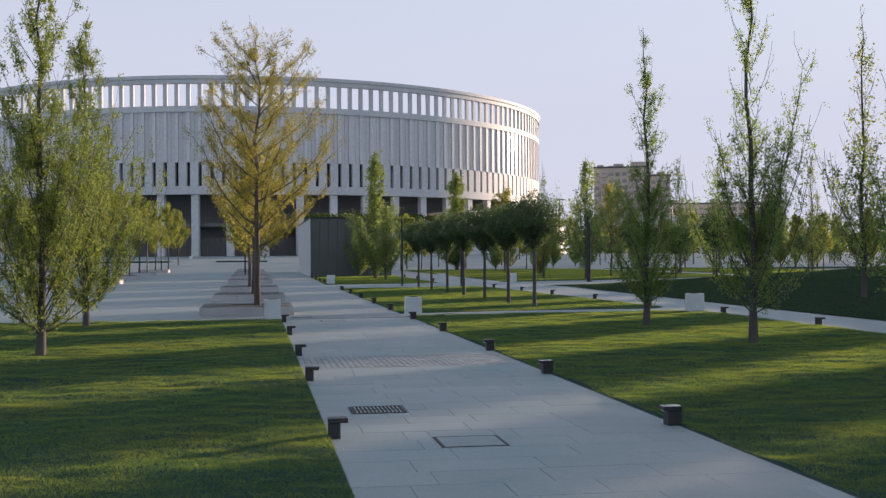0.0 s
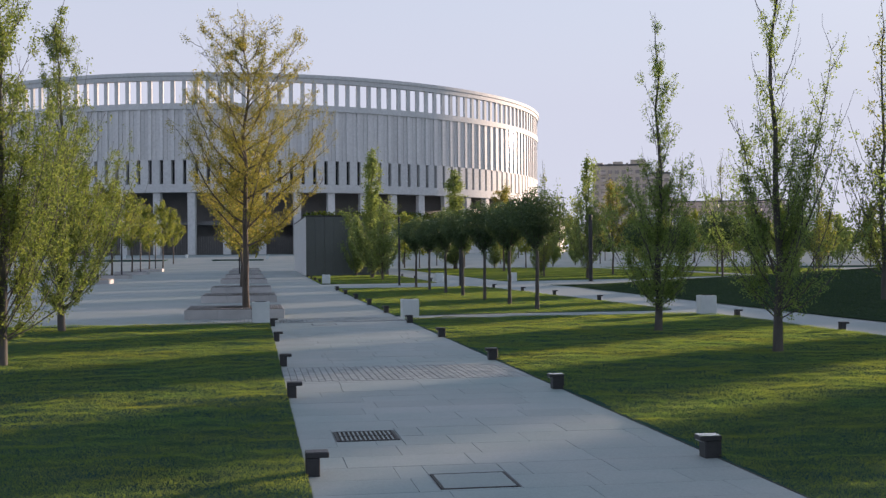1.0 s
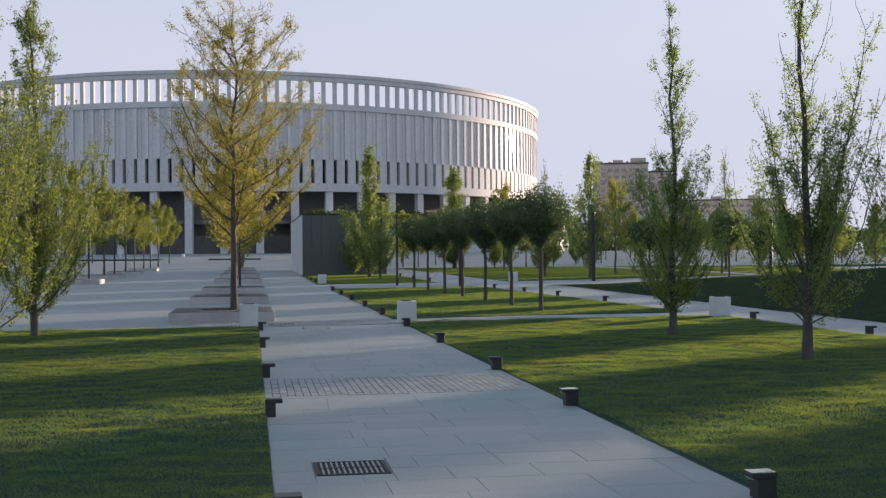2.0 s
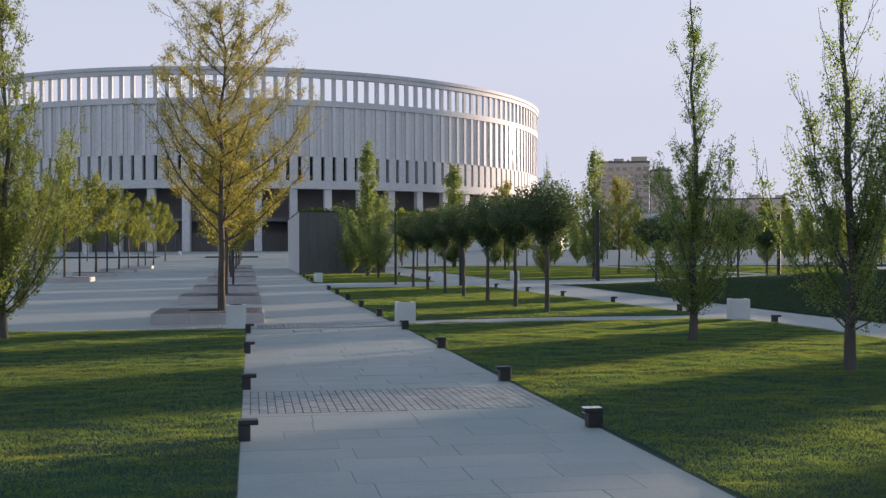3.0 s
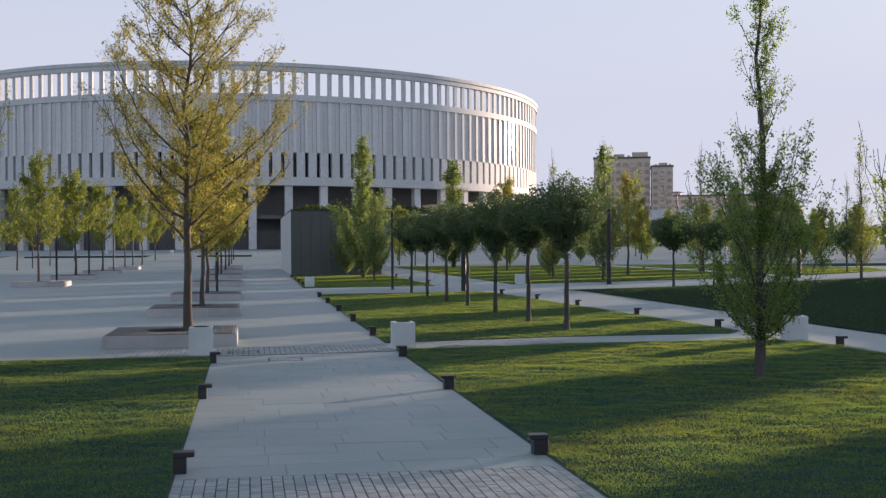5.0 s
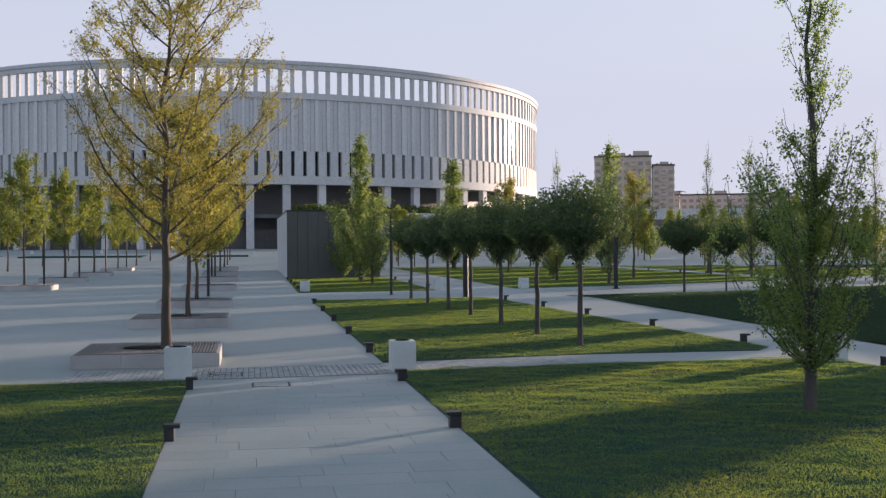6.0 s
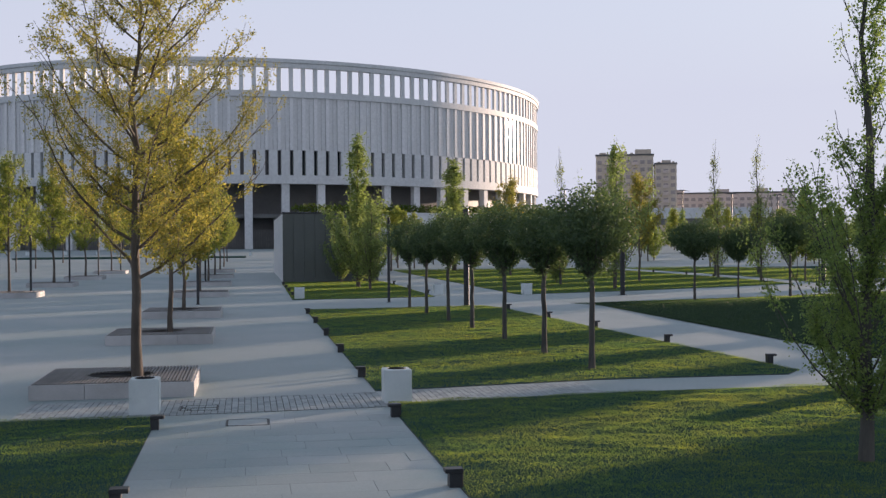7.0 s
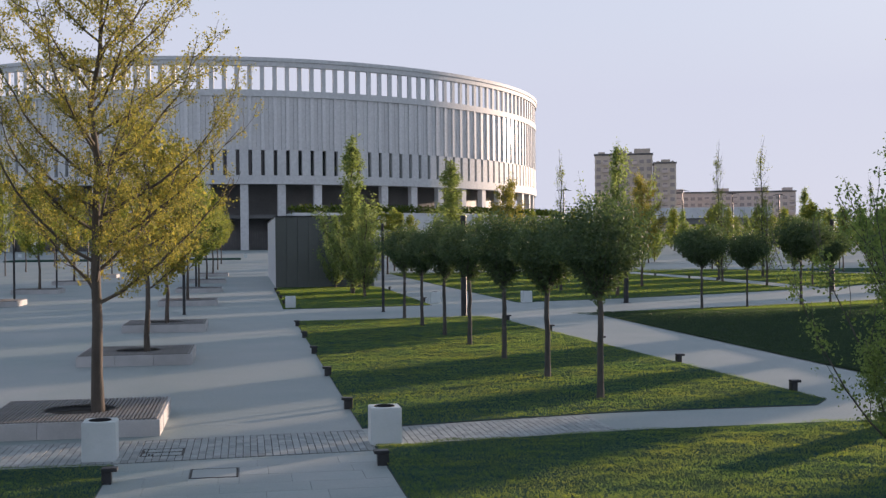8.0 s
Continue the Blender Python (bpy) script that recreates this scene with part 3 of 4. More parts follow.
# unseen trees added up-sun of the path, whose long shadows stripe the lawns: (across the light, crown width)
for k, (x, y) in enumerate(((15.7, 15.5), (15.8, 5.7))):
    copy_thing(row_tree, at(x, y, 0, 90 * k))
w, lf = globe(71, 1.6, 5.4, 10.5, 4600, 0.5, 0.2)
shade = tree("unseen_shade_tree", at(64.0, 44.0, bank_z(64.0, 44.0) - 0.03), w, lf, BARK, LEAF_GREEN, "unseen broad tree with an oval green crown, added to shade the lawns", "shade trees")
# places and widths are set by the shadow bands wanted on the lawns
belt = ((-6.0, 5.5), (0.0, 5.5), (5.2, 5.6), (11.5, 4.3), (18.8, 5.3), (28.0, 5.9), (37.7, 4.2), (43.4, 2.8), (50.7, 4.6), (67.0, 4.2), (76.0, 4.6), (81.5, 5.0), (90.0, 5.0), (98.0, 5.5), (107.0, 5.0), (120.0, 5.5), (134.0, 5.5))
for k, (p, wide) in enumerate(belt):
    along = max(112.0, 2.0 * p + 22.0)
    bx, by = -0.574 * p + 0.819 * along, 0.819 * p + 0.574 * along
    copy_thing(shade, at(bx, by, bank_z(bx, by) - 0.03 if by < 112 else rise(by), 47 * k, wide / 5.0, 0.25 + along / 150.0))


# ---- stadium ----
BAYS, RAD, BASE = 201, 122.4, 2.4
STEP = 2 * math.pi / BAYS
FIRST = 0.370
OVAL = pose(4.5, 549.6, BASE, 0, 0, -13.3) @ Matrix.Diagonal((1.025, 1.185, 0.992, 1.0))


def stadium():
    s = thing("stadium", OVAL, "oval pale stone stadium with an open arcade under the roof edge", "stadium")
    r = RAD

    def ring(name, outline, mat, label=""):
        return place(name, lathe(name, [(a, z - BASE) for a, z in outline], mat, BAYS), s, None, label)

    ring("parapet", [(r - 1.2, 61.1), (r + 0.5, 61.1), (r + 0.5, 62.4), (r + 0.9, 62.7), (r + 0.9, 63.8), (r - 1.2, 63.8)], STONE, "pale stone cornice")
    ring("sill_band", [(r - 1.2, 51.5), (r + 0.35, 51.5), (r + 0.35, 53.5), (r - 1.2, 53.5)], STONE)
    ring("inner_wall", [(r - 2.0, 34.4), (r - 0.9, 34.4), (r - 0.9, 51.5), (r - 2.0, 51.5)], PANEL)
    ring("glazing", [(r - 2.2, 26.3), (r - 1.6, 26.3), (r - 1.6, 34.4), (r - 2.2, 34.4)], GLASS, "dark glass behind the slits")
    ring("beam", [(r - 2.4, 23.5), (r + 0.3, 23.5), (r + 0.3, 26.3), (r - 2.4, 26.3)], STONE)
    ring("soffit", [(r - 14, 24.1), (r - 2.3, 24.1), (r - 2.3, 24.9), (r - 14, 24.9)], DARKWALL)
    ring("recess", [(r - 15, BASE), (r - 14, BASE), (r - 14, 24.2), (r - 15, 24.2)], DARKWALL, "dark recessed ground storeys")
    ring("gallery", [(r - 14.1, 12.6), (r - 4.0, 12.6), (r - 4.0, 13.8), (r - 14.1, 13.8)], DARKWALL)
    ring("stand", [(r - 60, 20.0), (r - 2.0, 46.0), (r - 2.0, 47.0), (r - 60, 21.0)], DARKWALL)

    def repeat(name, me, turn, n=BAYS, step=STEP, keep=None):
        for i in range(n):
            if keep is None or keep(i):
                place(name, me, s, Matrix.Rotation(turn + i * step, 4, "Z"))

    def piece(name, w, y0, y1, z0, z1, mat, bevel=0.06):
        b = box(-w / 2, -r - y1, z0 - BASE, w / 2, -r - y0, z1 - BASE, bevel)
        me = bpy.data.meshes.new(name)
        b.to_mesh(me)
        b.free()
        me.materials.append(mat)
        return me

    pitch = STEP * r
    repeat("arcade_pier", piece("arcade_pier", pitch * 0.36, -0.8, 0.1, 53.5, 61.1, STONE), FIRST)
    repeat("fin", piece("fin", pitch * 0.289, -0.9, 0.12, 34.4, 51.5, FIN), FIRST)
    b = box(-pitch * 0.355, -r + 0.36, 34.4 - BASE, -0.03, -r + 0.95, 51.5 - BASE, 0.05)
    box(0.03, -r + 0.36, 34.4 - BASE, pitch * 0.355, -r + 0.95, 51.5 - BASE, 0.05, b)
    me = bpy.data.meshes.new("stone_panel")
    b.to_mesh(me)
    b.free()
    me.materials.append(PANEL)
    repeat("stone_panel", me, FIRST + STEP / 2)
    repeat("slit_pier", piece("slit_pier", pitch * 0.70, -1.6, 0.15, 26.3, 34.4, STONE), FIRST + STEP / 2)
    repeat("column", piece("column", 2.5, -2.6, -0.5, BASE, 23.5, STONE, 0.12), FIRST + 2.5 * STEP, 67, STEP * 3)
    # vertical slats of the fence between the columns
    verts, faces = [], []
    for i in range(BAYS * 5):
        a = i * STEP / 5
        rr = r - 3.6
        c, q = Vector((rr * math.sin(a), -rr * math.cos(a), 0)), Vector((math.cos(a), math.sin(a), 0)) * 0.13
        o = Vector((math.sin(a), -math.cos(a), 0)) * 0.12
        k = len(verts)
        for z in (0.1, 6.2):
            verts += [(c + d + Vector((0, 0, z)))[:] for d in (q + o, -q + o, -q - o, q - o)]
        faces += [(k, k + 1, k + 5, k + 4), (k + 1, k + 2, k + 6, k + 5), (k + 2, k + 3, k + 7, k + 6), (k + 3, k, k + 4, k + 7), (k + 4, k + 5, k + 6, k + 7)]
    tagged(place("fence_slats", mesh("fence_slats", verts, faces, SLAT), s), "grey upright fence slats", kind="stuff")
    a0, a1 = 0.367, 1.87
    place("terrace", lathe("terrace", [(r - 3.0, 0.0), (r + 12.0, 0.0), (r + 12.0, 11.6), (r - 3.0, 11.6)], STONE, 48, a0, a1, False), s, None, "raised stone terrace")
    return s


stadium()


def hedge_mass(name, spots, size, mat, label, category, seed):
    """Clipped shrubs as a mass of small leaves: spots are (x, y, z, rx, ry, rz, count)."""
    rng = np.random.default_rng(seed)
    pts = []
    for x, y, z, a, b, c, n in spots:
        d = rng.normal(0, 1, (n, 3))
        d /= np.linalg.norm(d, axis=1)[:, None]
        pts.append(d * (rng.random((n, 1)) ** 0.4) * np.array([a, b, c]) + np.array([x, y, z]))
    v, f = leaf_cloud(np.concatenate(pts), size, rng)
    return tagged(new(name, mesh(name, v, f, mat)), label, category, kind="stuff")


def arc_spots(a0, a1, dr, z, a, c, n, step=0.016):
    out = []
    while a0 < a1:
        q = OVAL @ Vector(((RAD + dr) * math.sin(a0), -(RAD + dr) * math.cos(a0), 0.0))
        out.append((q.x, q.y, z, a, a, c, n))
        a0 += step
    return out


hedge_mass("terrace_hedge", arc_spots(0.373, 1.479, 10.0, 15.2, 2.2, 1.4, 90), 0.75, HEDGE, "clipped green hedge along the stadium terrace", "hedge", 51)
rng = np.random.default_rng(52)
hedge_mass("far_woods", [(float(x), float(620 + 60 * rng.random()), 4.0 + 2 * float(rng.random()), 14.0, 6.0, 5.0 + 4 * float(rng.random()), 260) for x in np.arange(170, 560, 14)]
           + [(float(x), float(400 + 30 * rng.random()), 6.0, 8.0, 4.0, 5.0 + 3 * float(rng.random()), 200) for x in np.arange(110, 330, 11)], 1.5, HEDGE, "distant belt of green trees", "woods", 53)


# ---- dark pavilion ----
def pavilion():
    p = thing("pavilion", pose(0, 0, 0), "flat-roofed dark grey pavilion with a pale side wall", "pavilion")
    x0, x1, y0, y1, h = 7.2, 17.8, 155.0, 199.0, 7.55
    part("body", box(x0 + 0.25, y0 + 0.12, -0.1, x1 - 0.1, y1, h - 0.12), DARKWALL, p)
    part("side_wall", box(x0, y0 + 0.3, -0.1, x0 + 0.245, y1 + 0.2, h), LIGHTCLAD, p, "pale side wall")
    n = 9
    w = (x1 - x0) / n
    for i in range(n):
        part("panel", box(x0 + i * w + 0.012, y0, 0.02, x0 + (i + 1) * w - 0.012, y0 + 0.1, h, 0.01), CLAD, p)
    part("roof_edge", box(x0 - 0.06, y0 - 0.08, h + 0.004, x1 + 0.1, y1 + 0.2, h + 0.16, 0.02), BLACK, p)


pavilion()


# ---- bench planters ----
def bench():
    t = thing("bench_planter", at(-0.35, 59.65), "low pale stone bench planter with a slatted top round a tree", "bench", "bench planters")
    hx, hy, h, wall = 2.25, 2.2, 0.42, 0.26
    # stone blocks of the rim
    for side in (-1, 1):
        for k in range(3):
            a, b = -hx + k * 2 * hx / 3 + 0.004, -hx + (k + 1) * 2 * hx / 3 - 0.004
            y0, y1 = (hy - wall, hy) if side > 0 else (-hy, -hy + wall)
            part("rim_block", box(a, y0, -0.05, b, y1, h, 0.012), CONCRETE, t)
        for k in range(4):
            ly = hy - wall - 0.004
            a, b = -ly + k * ly / 2 + 0.004, -ly + (k + 1) * ly / 2 - 0.004
            x0, x1 = (hx - wall, hx) if side > 0 else (-hx, -hx + wall)
            part("rim_block", box(x0, a, -0.05, x1, b, h, 0.012), CONCRETE, t)
    n = 44
    w = 2 * (hx - 0.06) / n
    for i in range(n):
        x = -hx + 0.06 + (i + 0.5) * w
        gap = math.sqrt(max(0.95 ** 2 - x * x, 0)) if abs(x) < 0.95 else 0.0
        spans = [(-hy + 0.06, -gap), (gap, hy - 0.06)] if gap > 0.05 else [(-hy + 0.06, hy - 0.06)]
        for a, c in spans:
            part("slat", box(x - w * 0.31, a, h + 0.004, x + w * 0.31, c, h + 0.034), SLAT, t)
    part("soil", rod(1.0, 1.0, 0.0, h - 0.12, 28), EARTH, t, "dark round bed of soil")
    part("sub_frame", box(-hx + wall, -hy + wall, 0.2, hx - wall, hy - wall, h - 0.14), BLACK, t)
    return t


b0 = bench()
for x, y in ((-0.35, 77.4), (-0.38, 95.2), (-0.4, 122.2), (-0.5, 147.0), (-0.6, 174.0), (-0.7, 202.0), (-15.8, 125.4), (-16.3, 149.5), (-16.3, 174.0), (-16.3, 202.0), (-32.0, 150.0), (-32.0, 174.0)):
    copy_thing(b0, at(x, y, rise(y)))


# ---- litter bins ----
def litter_bin():
    t = thing("litter_bin", at(7.36, 55.2), "square white concrete litter bin with a round dark opening", "bin", "litter bins")
    b = bmesh.new()
    s, h, n, r = 0.37, 0.9, 24, 0.26
    outer = [b.verts.new((sx * s, sy * s, z)) for z in (0.0, h) for sx, sy in ((-1, -1), (1, -1), (1, 1), (-1, 1))]
    for i in range(4):
        b.faces.new((outer[i], outer[(i + 1) % 4], outer[4 + (i + 1) % 4], outer[4 + i]))
    b.faces.new(outer[3::-1])
    top = [b.verts.new((r * math.cos(2 * math.pi * k / n), r * math.sin(2 * math.pi * k / n), h)) for k in range(n)]
    low = [b.verts.new((v.co.x, v.co.y, 0.15)) for v in top]
    corner = [outer[6], outer[7], outer[4], outer[5]]
    for q in range(4):
        for k in range(q * 6, q * 6 + 6):
            b.faces.new((corner[q], top[(k + 1) % n], top[k]))
        b.faces.new((corner[q], corner[(q + 1) % 4], top[(q * 6 + 6) % n]))
    for k in range(n):
        b.faces.new((top[k], top[(k + 1) % n], low[(k + 1) % n], low[k]))
    b.faces.new(low)
    bmesh.ops.recalc_face_normals(b, faces=b.faces)
    sharp = [e for e in b.edges if all(v in outer for v in e.verts)]
    bmesh.ops.bevel(b, geom=sharp, offset=0.02, segments=2, affect="EDGES")
    part("body", b, WHITE, t)
    ring = rod(r - 0.012, r - 0.012, 0.2, h + 0.012, 24)
    bmesh.ops.delete(ring, geom=[f for f in ring.faces if abs(f.normal.z) > 0.9 and f.calc_center_median().z > 0.5], context="FACES_ONLY")
    part("liner", ring, BLACK, t, "dark steel liner")
    return t


lb0 = litter_bin()
for x, y, turn in ((0.8, 54.35, 0), (21.15, 55.0, -4), (7.3, 115.0, 0), (25.75, 117.3, 3), (18.6, 118.2, 2)):
    copy_thing(lb0, at(x, y, 0, turn))


# ---- path lights: a block with a lamp arm over the paving ----
def path_light(m, label, plate, note, wide=0.19, reach=0.12):
    """The post stands with its outer face at x = 0 and the arm reaches over the paving on the +x side."""
    t = thing("path_light", m, label, "path light", "path lights")
    part("post", box(0.0, 0.0, -0.05, wide, 0.25, 0.262, 0.01), BLACK, t)
    arm = part("arm", box(-0.005, -0.005, 0.264, wide + reach, 0.255, 0.334, 0.008), BLACK, t)
    part("lamp_cover", box(wide + 0.01, 0.03, 0.256, wide + reach - 0.012, 0.22, 0.2635), LENS, arm, "pale lamp cover under the arm")
    part("top_plate", box(0.003, 0.003, 0.3345, wide + reach - 0.008, 0.247, 0.34), plate, arm, note)
    return t


PATH_LIGHT = "low black steel path light with an arm over the paving"
pl = path_light(at(1.16, 18.75), PATH_LIGHT, BLACK, "")
for y in (27.4, 34.25, 43.15, 51.4):
    copy_thing(pl, at(1.16, y))
pale = path_light(at(7.11, 28.02, 0, 180), "low black path light with a pale steel top plate", POLISHED, "pale brushed steel top plate", 0.245, 0.075)
copy_thing(pale, at(7.11, 19.3, 0, 180))
broad = path_light(at(7.11, 35.05, 0, 180), PATH_LIGHT, BLACK, "", 0.245, 0.075)
for y in (44.0, 52.5, 61.4, 70.1, 78.8, 87.5, 96.0, 120.6, 129.0, 137.5, 146.0):
    copy_thing(broad, at(7.11, y, 0, 180))
for y in (43.2, 52.7, 62.1, 71.2, 80.3, 88.3, 97.0, 121.0, 133.0, 144.3):
    copy_thing(pl, at(inner_edge(y) - 0.02 if y < 110 else 18.1, y))
for x, y in ((57.5, 177.0), (57.6, 165.0), (57.5, 156.0)):
    copy_thing(pl, at(x, y))

for x, y in ((-48.8, 320.0), (-40.0, 320.0), (-32.5, 320.0), (-16.8, 322.0), (4.0, 300.0)):
    copy_thing(lb0, at(x, y, rise(y)))


# ---- lamp posts ----
def lamp_post(name, x, y, r, h, label):
    t = thing(name, at(x, y), label, "lamp post", name)
    part("base_plate", box(-r * 1.5, -r * 1.5, -0.02, r * 1.5, r * 1.5, 0.03, 0.008), BLACK, t)
    part("pole", rod(r, r, 0.02, h - 0.9, 16), BLACK, t)
    head = part("lamp_head", rod(r * 0.96, r * 0.96, h - 0.89, h - 0.12, 16), IRON, t)
    part("cap", rod(r * 1.05, r * 0.98, h - 0.118, h, 16), BLACK, head)
    return t


lp = lamp_post("lamp_post", 13.4, 108.1, 0.1, 6.1, "slim black steel lamp post")
for x, y in ((-0.1, 109.0), (-16.3, 137.0), (-16.3, 161.0), (-16.3, 187.0), (-16.3, 215.0), (-32.0, 161.0), (-32.0, 187.0), (-1.2, 155.7), (-32.0, 215.0), (-47.5, 187.0)):
    copy_thing(lp, at(x, y, rise(y)))
wide = lamp_post("light_column", 17.95, 102.0, 0.19, 6.5, "thick black steel light column")
for x, y in ((32.8, 114.0), (56.3, 126.5), (50.0, 230.0)):
    copy_thing(wide, at(x, y, rise(y)))


def street_lamp(x, y, h):
    t = thing("street_lamp", at(x, y, rise(y)), "tall grey street lamp with two arms", "street lamp", "street lamps")
    part("mast", rod(0.22, 0.12, -0.1, h, 10), BLACK, t)
    for side in (-1, 1):
        b = box(0.0, -0.08, h - 0.05, 2.6, 0.08, h + 0.08, 0.02)
        arm = part("arm", b, BLACK, t, m=Matrix.Rotation(0 if side > 0 else math.pi, 4, "Z") @ Matrix.Rotation(-0.12, 4, "Y"))
        part("lamp_head", box(1.9, -0.2, h - 0.16, 2.9, 0.2, h - 0.052, 0.03), BLACK, arm)
    return t


for x, y, h in ((121.7, 335.0, 16.0), (134.0, 330.0, 15.0), (145.0, 325.0, 14.5), (76.0, 290.0, 15.0)):
    street_lamp(x, y, h)


# ---- housing beyond the park ----
def block(name, x, y, turn, w, d, h, mat, label, floors, cols, tops):
    t = thing(name, pose(x, y, 0, 0, 0, turn), label, "apartment block")
    part("wall", box(-w / 2, -d / 2, -1.0, w / 2, d / 2, h, 0.1), mat, t)
    roof = part("roof", box(-w / 2 - 0.3, -d / 2 - 0.3, h + 0.004, w / 2 + 0.3, d / 2 + 0.3, h + 0.6), ROOFING, t)
    for a, b, z in tops:
        part("roof_house", box(a, -d / 4, h + 0.61, b, d / 4, h + z), mat, roof)
    fw, fh = w / cols, (h - 3.0) / floors
    me = bpy.data.meshes.new("pane")
    bb = box(-fw * 0.3, -0.12, 0, fw * 0.3, 0.1, fh * 0.5)
    bb.to_mesh(me)
    bb.free()
    me.materials.append(WINDOW)
    bal = bpy.data.meshes.new("balcony")
    bb = box(-fw * 0.42, -0.9, -0.15, fw * 0.42, 0.0, fh * 0.36, 0.03)
    bb.to_mesh(bal)
    bb.free()
    bal.materials.append(BRICK2)
    for i in range(cols):
        for j in range(floors):
            px, pz = -w / 2 + (i + 0.5) * fw, 2.6 + j * fh
            place("window", me, t, pose(px, -d / 2, pz))
            if i % 4 == 1:
                place("balcony", bal, t, pose(px, -d / 2, pz - fh * 0.1))
    side = max(2, int(d / 3.2))
    for sgn in (-1, 1):
        for i in range(side):
            for j in range(floors):
                place("window", me, t, pose(sgn * w / 2, -d / 2 + (i + 0.5) * d / side, 2.6 + j * fh, 0, 0, 90 * sgn))
    return t


block("apartment_tower", 147.3, 464.0, -18.0, 21.5, 15.0, 36.6, BRICK, "tall tan brick apartment tower with stepped roof", 12, 8, ((-9.5, -7, 1.5), (-5, -3.4, 1.2), (-3, 1, 1.9), (4, 10, 2.6), (2.2, 3.2, 1.4)))
block("apartment_tower", 161.3, 457.5, -18.0, 8.0, 15.0, 33.0, BRICK, "lower tan brick wing of the apartment tower", 11, 3, ((-3, -1.8, 1.2), (-1.2, 2, 1.8), (2.6, 3.4, 1.3)))
block("apartment_block", 208.3, 505.0, -22.0, 52.0, 14.0, 24.0, BRICK2, "long pale brick apartment block", 8, 18, ((-24, -20, 2.0), (-6, -1, 2.0), (10, 15, 2.2), (21, 25, 2.0)))


def overpass():
    t = thing("elevated_road", pose(151.1, 400, 0, 0, 0, -18), "grey concrete elevated road beyond the park", "bridge")
    part("deck", box(-18, -5, 11.5, 24, 5, 15.0, 0.1), LIGHTCLAD, t)
    part("girder", box(-18, -4, 9.6, 24, 4, 11.49, 0.1), DARKWALL, t)
    for k in range(3):
        part("pier", box(-14 + k * 18, -1.0, -0.2, -12.4 + k * 18, 1.0, 9.59, 0.1), STONE, t)


overpass()


# ---- ironwork in the paving ----
def drain_grate(x, y, s, label):
    t = thing("drain_grate", at(x, y), label, "drain grate", "drain grates")
    for a, b in (((-s / 2, -s / 2), (s / 2, -s / 2 + 0.05)), ((-s / 2, s / 2 - 0.05), (s / 2, s / 2)), ((-s / 2, -s / 2 + 0.051), (-s / 2 + 0.05, s / 2 - 0.051)), ((s / 2 - 0.05, -s / 2 + 0.051), (s / 2, s / 2 - 0.051))):
        part("frame", box(a[0], a[1], -0.03, b[0], b[1], 0.022, 0.004), IRON, t)
    part("well", box(-s / 2 + 0.05, -s / 2 + 0.05, 0.0105, s / 2 - 0.05, s / 2 - 0.05, 0.0125), EARTH, t)
    part("cross_bar", box(-s / 2 + 0.051, -0.03, -0.01, s / 2 - 0.051, 0.03, 0.0235, 0.003), IRON, t)
    n = 12
    for i in range(n):
        x0 = -s / 2 + 0.06 + i * (s - 0.12) / n
        for y0, y1 in ((-s / 2 + 0.051, -0.031), (0.031, s / 2 - 0.051)):
            part("bar", box(x0 + 0.023, y0, -0.01, x0 + (s - 0.12) / n - 0.023, y1, 0.021, 0.003), PAVING, t)
    return t


drain_grate(2.28, 22.13, 1.0, "square cast-iron drain grate in the paving")
drain_grate(2.13, 54.95, 0.98, "square drain grate in the sett strip")


def hatch(x, y, s):
    t = thing("access_hatch", at(x, y), "paved access hatch with a dark steel frame", "hatch", "access hatches")
    w = 0.035
    for x0, y0, x1, y1 in ((-s / 2, -s / 2, s / 2, -s / 2 + w), (-s / 2, s / 2 - w, s / 2, s / 2), (-s / 2, -s / 2 + w + 0.001, -s / 2 + w, s / 2 - w - 0.001), (s / 2 - w, -s / 2 + w + 0.001, s / 2, s / 2 - w - 0.001)):
        part("frame", box(x0, y0, -0.02, x1, y1, 0.021, 0.003), IRON, t)
    part("lid", box(-s / 2 + w + 0.006, -s / 2 + w + 0.006, -0.02, s / 2 - w - 0.006, s / 2 - w - 0.006, 0.0195, 0.003), PAVING, t)
    return t


hatch(3.32, 18.12, 1.02)
hatch(3.38, 52.18, 1.0)


# ---- grass ----
def inside(poly, p):
    x, y = p[:, 0], p[:, 1]
    hit = np.zeros(len(p), bool)
    for i in range(len(poly)):
        (x0, y0), (x1, y1) = poly[i], poly[i - 1]
        if y0 == y1:
            continue
        c = ((y0 > y) != (y1 > y)) & (x < (x1 - x0) * (y - y0) / (y1 - y0) + x0)
        hit ^= c
    return hit


